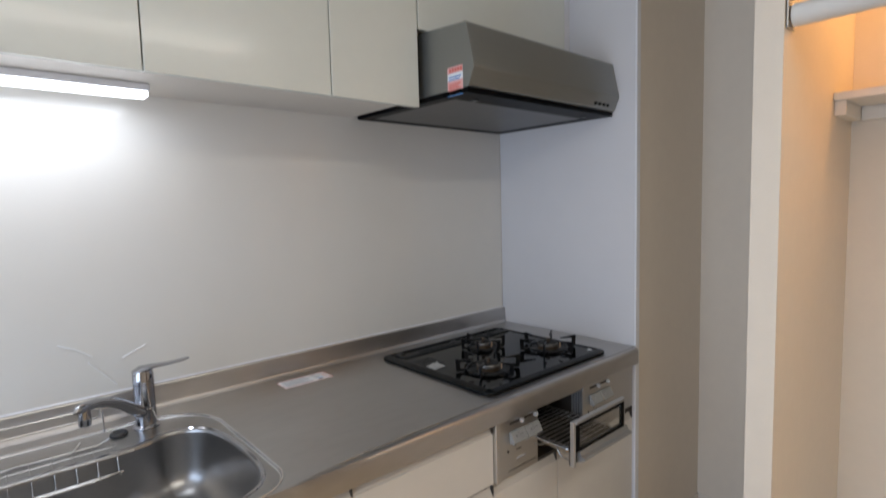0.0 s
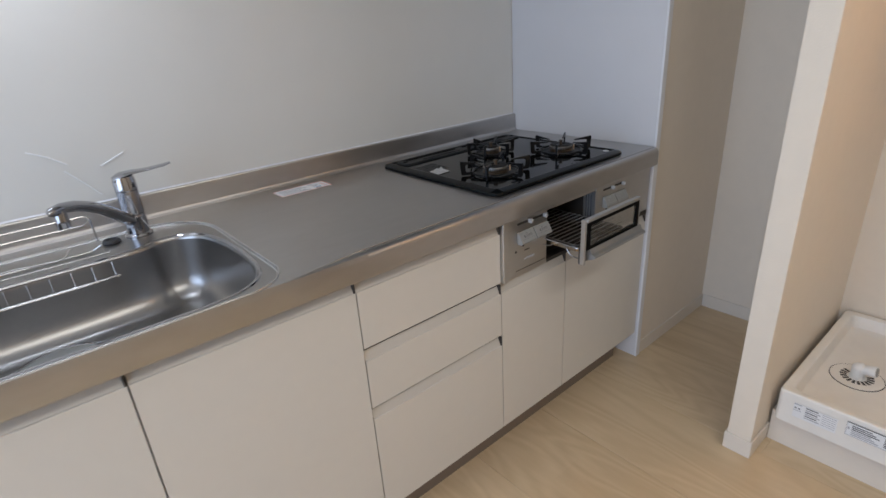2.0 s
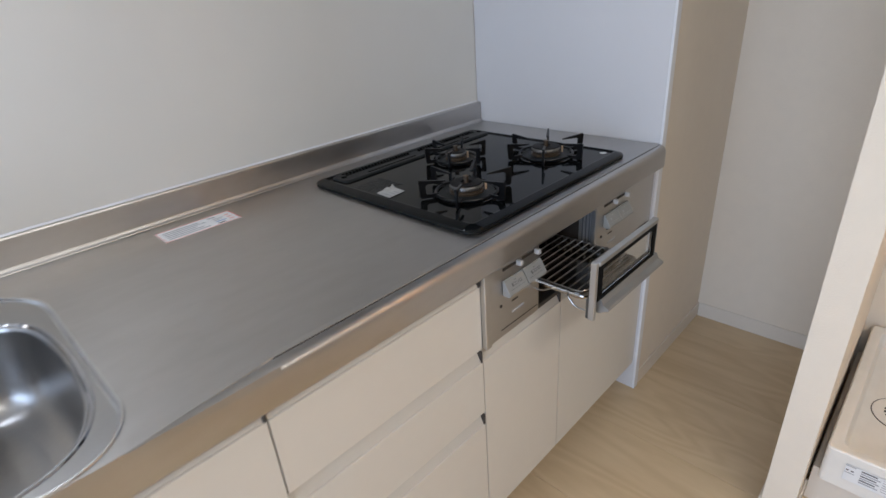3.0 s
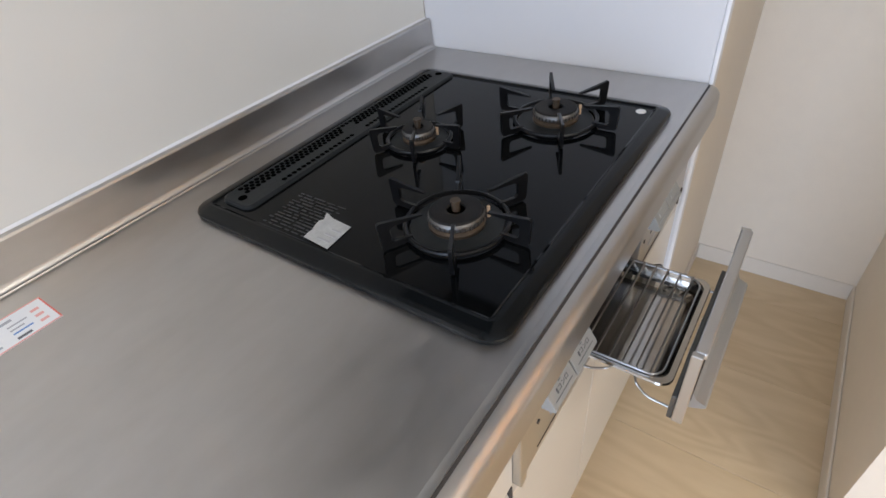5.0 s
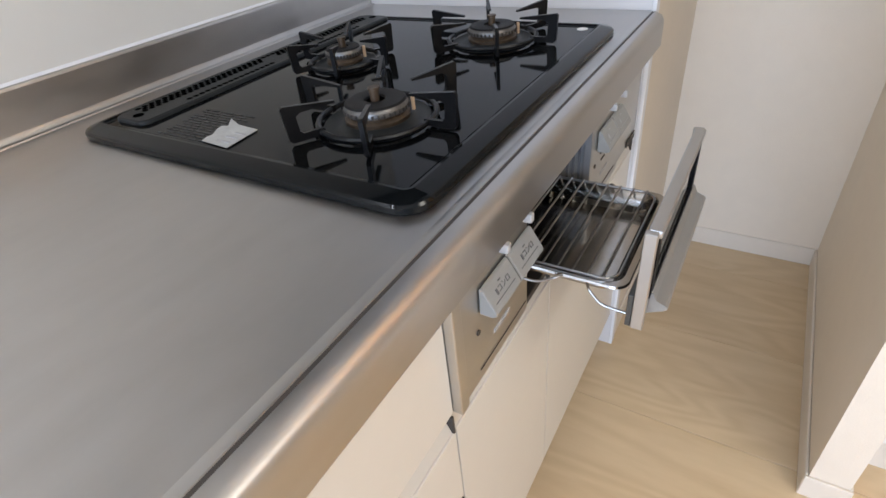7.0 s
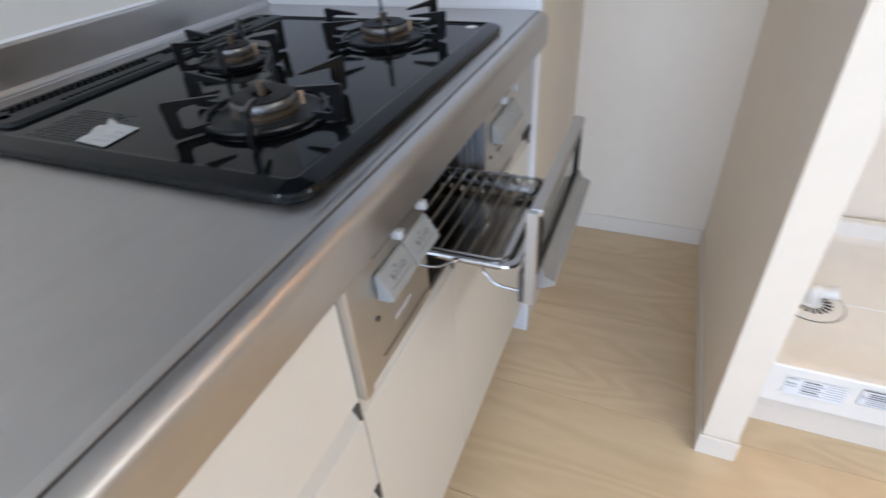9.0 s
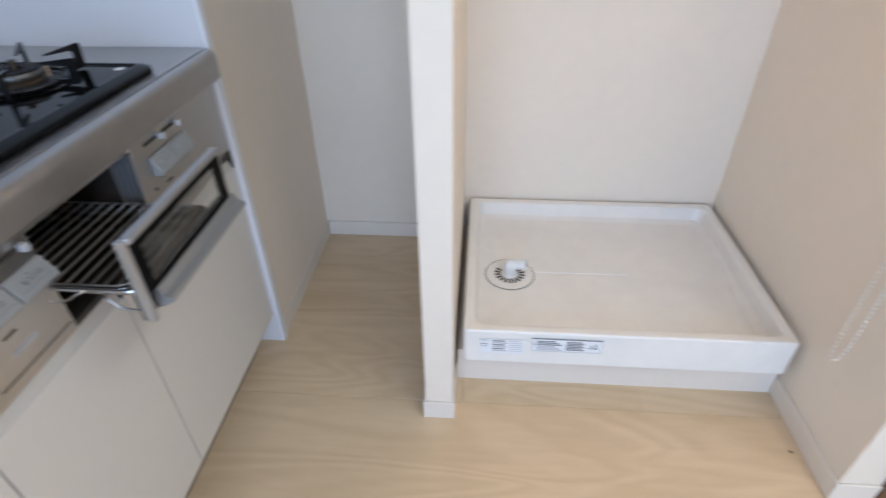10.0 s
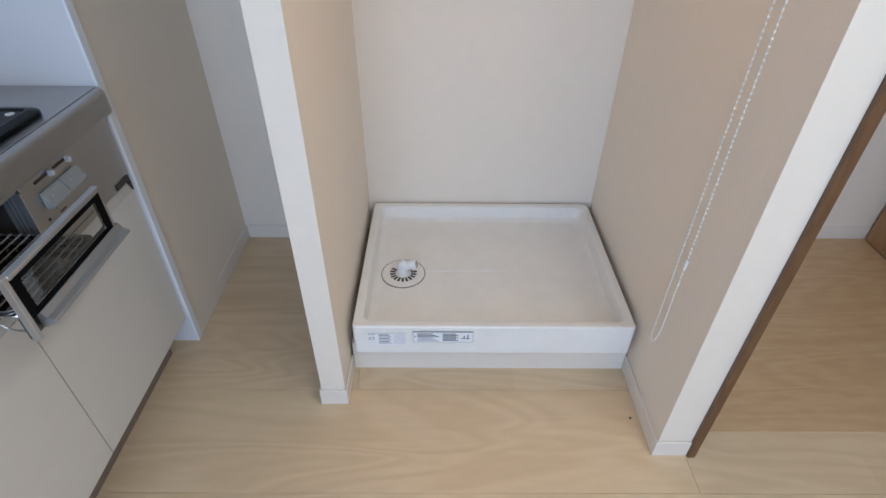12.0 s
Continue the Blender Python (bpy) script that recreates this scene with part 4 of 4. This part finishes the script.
for z0, y1, ink in ((1.742, 0.052, BLUEINK), (1.735, 0.046, BLUEINK), (1.722, 0.050, REDINK), (1.716, 0.042, REDINK), (1.710, 0.052, REDINK), (1.704, 0.030, REDINK), (1.698, 0.046, REDINK)):
    part("print_bar", box(-0.7465, -0.7461, -0.482 - y1, -0.484, z0, z0 + 0.0035), ink, sticker)

# ---- ceiling lamp ----
cl = thing("ceiling_lamp", (-1.20, -2.36, 2.35), "long lit ceiling lamp with a white diffuser", "lamp")
part("housing", box(-2.32, -0.46, -2.54, -2.18, 2.395, CEIL, 0.004, 2), TRIM, cl)
part("diffuser", prism([(-2.53, 2.394), (-2.525, 2.370), (-2.50, 2.355), (-2.22, 2.355), (-2.195, 2.370), (-2.19, 2.394)], "x", -2.31, -0.47, bev=0.003, seg=2), CEILGLOW, cl, "glowing white diffuser")

# ---- scratches on the splashback ----
for pts in ([(-1.650, 1.062), (-1.612, 1.044), (-1.579, 1.020)], [(-1.589, 1.006), (-1.56, 0.972), (-1.528, 0.933)], [(-1.512, 1.002), (-1.456, 1.027)]):
    solo("wall_scratch", tube([(x, -0.0003, z) for x, z in pts], [0.0019] * len(pts), 6), SCRATCH, "thin pale scratch on the glossy wall panel", "scratch", group="scratches on the splashback")

# ---- washing alcove ----
pan = thing("washing_machine_pan", (0.175, -1.59, 0), "white resin washing machine pan with a drain", "washing machine pan")
RZ = 0.219
pl = [(0.0, 0.113), (0.0, RZ - 0.004), (0.003, RZ), (0.022, RZ), (0.027, RZ - 0.003), (0.036, 0.178), (0.046, 0.170), (0.060, 0.168)]
part("tray", loft([at(rrect(-0.146 + d, 0.500 - d, -1.996 + d, -1.190 - d, 0.012 + 0.4 * d, 5), z) for d, z in pl], cap1=True), PANWHITE, pan)
part("riser", box(-0.110, 0.49, -2.0075, -1.176, 0.0, 0.112), SKIRT, pan, "off-white riser base")
part("crease", tube([(0.160, -1.39, 0.1682), (0.161, -1.66, 0.1682)], 0.0018, 6), SCRATCH, pan)
DCX, DCY, DCZ = 0.146, -1.317, 0.168
dr = part("drain_cover", lathe(DCX, DCY, [(0.070, DCZ), (0.070, DCZ + 0.002), (0.067, DCZ + 0.003), (0.001, DCZ + 0.003)], 40), PANWHITE, pan, "round slotted drain cover")
part("cover_ring", tube([(DCX + 0.0715 * math.cos(2 * math.pi * k / 48), DCY + 0.0715 * math.sin(2 * math.pi * k / 48), DCZ + 0.0005) for k in range(48)], 0.0012, 6, closed=True), GAP, pan)
for k in range(18):
    a = 2 * math.pi * k / 18
    sl = prism([(0.026, -0.0032), (0.044, -0.0045), (0.045, 0.0045), (0.026, 0.0032)], "z", DCZ + 0.0025, DCZ + 0.0036)
    bmesh.ops.transform(sl, matrix=Matrix.Translation((DCX, DCY, 0)) @ Matrix.Rotation(a, 4, "Z"), verts=sl.verts)
    if 50 < 20 * k < 310:
        part("slot", sl, GAP, dr)
    else:
        sl.free()
part("elbow_pipe", lathe(DCX, DCY, [(0.0215, DCZ + 0.003), (0.0215, DCZ + 0.006), (0.0190, DCZ + 0.009), (0.0195, DCZ + 0.034), (0.0180, DCZ + 0.043), (0.0130, DCZ + 0.050), (0.0060, DCZ + 0.0535), (0.0010, DCZ + 0.0540)], 24), PIPEWHITE, pan, "white drain elbow")
way = Vector((-0.006, -0.055, 0.012)).normalized()
root = Vector((DCX, DCY, DCZ + 0.034))
part("elbow_mouth", tube([root + way * 0.004, root + way * 0.030, root + way * 0.0301, root + way * 0.046], [0.0150, 0.0155, 0.0178, 0.0178], 20), PIPEWHITE, pan)
part("elbow_bore", tube([root + way * 0.0455, root + way * 0.0466], 0.0138, 20), GREYPLASTIC, pan)
bars = [(0.0, 0.18, 0.90, 0.96, PALEINK), (0.02, 0.07, 0.62, 0.70, INK), (0.11, 0.16, 0.62, 0.70, INK), (0.0, 0.18, 0.48, 0.52, PALEINK)]
for k in range(6):
    bars.append((0.28, 0.62 - 0.06 * (k % 2), 0.16 + 0.14 * k, 0.23 + 0.14 * k, INK if k in (1, 3, 5) else PALEINK))
    bars.append((0.66, 0.97, 0.18 + 0.14 * k, 0.21 + 0.14 * k, PALEINK))
label_thing("pan_label", (-0.1482, -1.234, 0.146), (0, -1, 0), (0, 0, 1), 0.108, 0.048, "white label with small black print on the pan", "label", PAPER, bars)
bars = [(0.0, 1.0, 0.93, 1.0, INK), (0.0, 1.0, 0.0, 0.03, PALEINK), (0.0, 0.008, 0.03, 0.93, PALEINK), (0.992, 1.0, 0.03, 0.93, PALEINK)]
for k in range(6):
    bars.append((0.07, 0.43 - 0.05 * (k % 3), 0.10 + 0.13 * k, 0.17 + 0.13 * k, INK if k > 2 else PALEINK))
    bars.append((0.49, 0.75 - 0.04 * (k % 2), 0.14 + 0.12 * k, 0.21 + 0.12 * k, INK))
bars += [(0.02, 0.045, 0.45, 0.62, PALEINK), (0.80, 0.95, 0.34, 0.38, INK), (0.84, 0.86, 0.4, 0.62, INK), (0.90, 0.92, 0.3, 0.7, INK)]
label_thing("pan_label", (-0.1482, -1.362, 0.160), (0, -1, 0), (0, 0, 1), 0.172, 0.044, "long white caution label with black print on the pan", "label", PAPER, bars)

sh = thing("alcove_shelf", (0.33, -1.59, 1.626), "off-white shelf board on cleats high in the alcove", "shelf")
part("board", box(0.255, 0.509, -2.013, -1.170, 1.680, 1.704, 0.001, 1), SHELFWHITE, sh)
part("cleat", box(0.272, 0.479, -1.200, -1.1695, 1.634, 1.6795, 0.001, 1), SHELFWHITE, sh)
part("cleat", box(0.272, 0.479, -2.0135, -1.976, 1.634, 1.6795, 0.001, 1), SHELFWHITE, sh)
part("cleat", box(0.480, 0.5095, -1.975, -1.201, 1.634, 1.6795, 0.001, 1), SHELFWHITE, sh)
bl = thing("roller_blind", (-0.205, -1.59, 1.82), "rolled-up off-white roller blind under the lintel", "roller blind")
part("headrail", box(-0.232, -0.178, -2.011, -1.174, 1.884, 1.903, 0.002, 1), ALU, bl, "aluminium headrail")
part("rolled_fabric", tube([(-0.203, -1.996, 1.838), (-0.203, -1.180, 1.838)], 0.028, 24), BLIND, bl)
for y in (-2.009, -1.1735):
    part("bracket", box(-0.234, -0.178, y - 0.002, y + 0.002, 1.806, 1.8835, 0.001, 1), ALU, bl)
chain = bmesh.new()
loop = rounded([(-0.226, -1.998, 1.846), (-0.226, -1.996, 0.33), (-0.231, -1.993, 0.285), (-0.243, -1.990, 0.272), (-0.256, -1.992, 0.285), (-0.261, -1.995, 0.33), (-0.261, -1.998, 1.846)], 0.02, 4)
part("bead_cord", tube(loop, 0.0006, 5), BEADS, bl, "thin white cord")
dist, step = 0.0, 0.0118
for a, b in zip(loop, loop[1:]):
    length = (b - a).length
    while dist <= length:
        p = a.lerp(b, dist / length)
        lathe(p.x, p.y, [(0.0008, p.z - 0.0028), (0.0023, p.z - 0.0013), (0.0023, p.z + 0.0013), (0.0008, p.z + 0.0028)], 6, chain)
        dist += step
    dist -= length
tagged(part("bead_chain", chain, BEADS, bl, "white bead pull chain"), kind="stuff")
part("chain_joint", tube([(-0.261, -1.996, 0.530), (-0.261, -1.996, 0.556)], 0.0034, 8), BEADS, bl)
bulb = thing("alcove_lamp", (0.36, -1.59, 2.2), "small lit warm bulb on the alcove ceiling", "lamp")
part("socket", tube([(0.36, -1.59, CEIL), (0.36, -1.59, CEIL - 0.05)], 0.03, 16), TRIM, bulb)
part("bulb", lathe(0.36, -1.59, [(0.008, CEIL - 0.13), (0.024, CEIL - 0.12), (0.030, CEIL - 0.10), (0.024, CEIL - 0.075), (0.014, CEIL - 0.05)], 20), BULBGLOW, bulb, "glowing bulb")

# ---- floor of narrow boards ----
floor = solo("floor", box(-3.8, 0.70, -4.62, 0.12, -0.10, -0.004), SUBFLOOR, "pale maple strip flooring", "floor", "structure", o=(0, 0, 0))
rng = random.Random(4)
W, L = 0.318, 1.818


def board(width, length):
    b = bmesh.new()
    h = 0.0008
    lower = [(0, 0, -0.0039), (width, 0, -0.0039), (width, length, -0.0039), (0, length, -0.0039)]
    mid = [(x, y, -h) for x, y, z in lower]
    top = [(h, h, 0.0), (width - h, h, 0.0), (width - h, length - h, 0.0), (h, length - h, 0.0)]
    loft([lower, mid, top], b, True, True)
    return mesh_of("plank", b, FLOORWOOD, (0, 0, 0), 10)


boards = {}
for k in range(-2, 13):
    x0 = max(-0.192 - W * k, -3.8)
    x1 = min(-0.193 - W * (k - 1), 0.70)
    y = -2.100 + (0.0 if k % 2 == 1 else 0.909) + 3 * L
    while y > -4.62:
        y -= L
        y0, y1 = max(y, -4.62), min(y + L - 0.0006, 0.12)
        if y1 - y0 < 0.05 or x1 - x0 < 0.03:
            continue
        size = (round(x1 - x0, 4), round(y1 - y0, 4))
        if size not in boards:
            boards[size] = board(*size)
        ob = new("plank", boards[size])
        ob.parent = floor
        ob.location = (x0, y0, 0.0)
# corridor boards, coloured darker and warmer to imitate the weaker light there
corridor = solo("floor_corridor", box(-0.333, 0.588, -3.244, -2.125, -0.0035, -0.0015), SUBFLOOR, "corridor flooring beyond the door frame, tinted for dim warm light", "floor", "structure", o=(0, 0, 0))
for k in range(6):
    b = box(-0.3325 + 0.1535 * k, -0.3325 + 0.1535 * k + 0.1527, -3.243, -2.1255, -0.0014, 0.0012, 0.0006, 1)
    if k == 5:
        b.free()
        b = box(-0.3325 + 0.1535 * k, 0.583, -3.243, -2.1255, -0.0014, 0.0012, 0.0006, 1)
    part("plank", b, DIMFLOORWOOD, corridor)
solo("floor_speck", lathe(-0.289, -1.985, [(0.004, 0.0001), (0.0035, 0.0008), (0.001, 0.0012)], 7), GAP, "tiny dark crumb lying on the pale floor", "crumb")
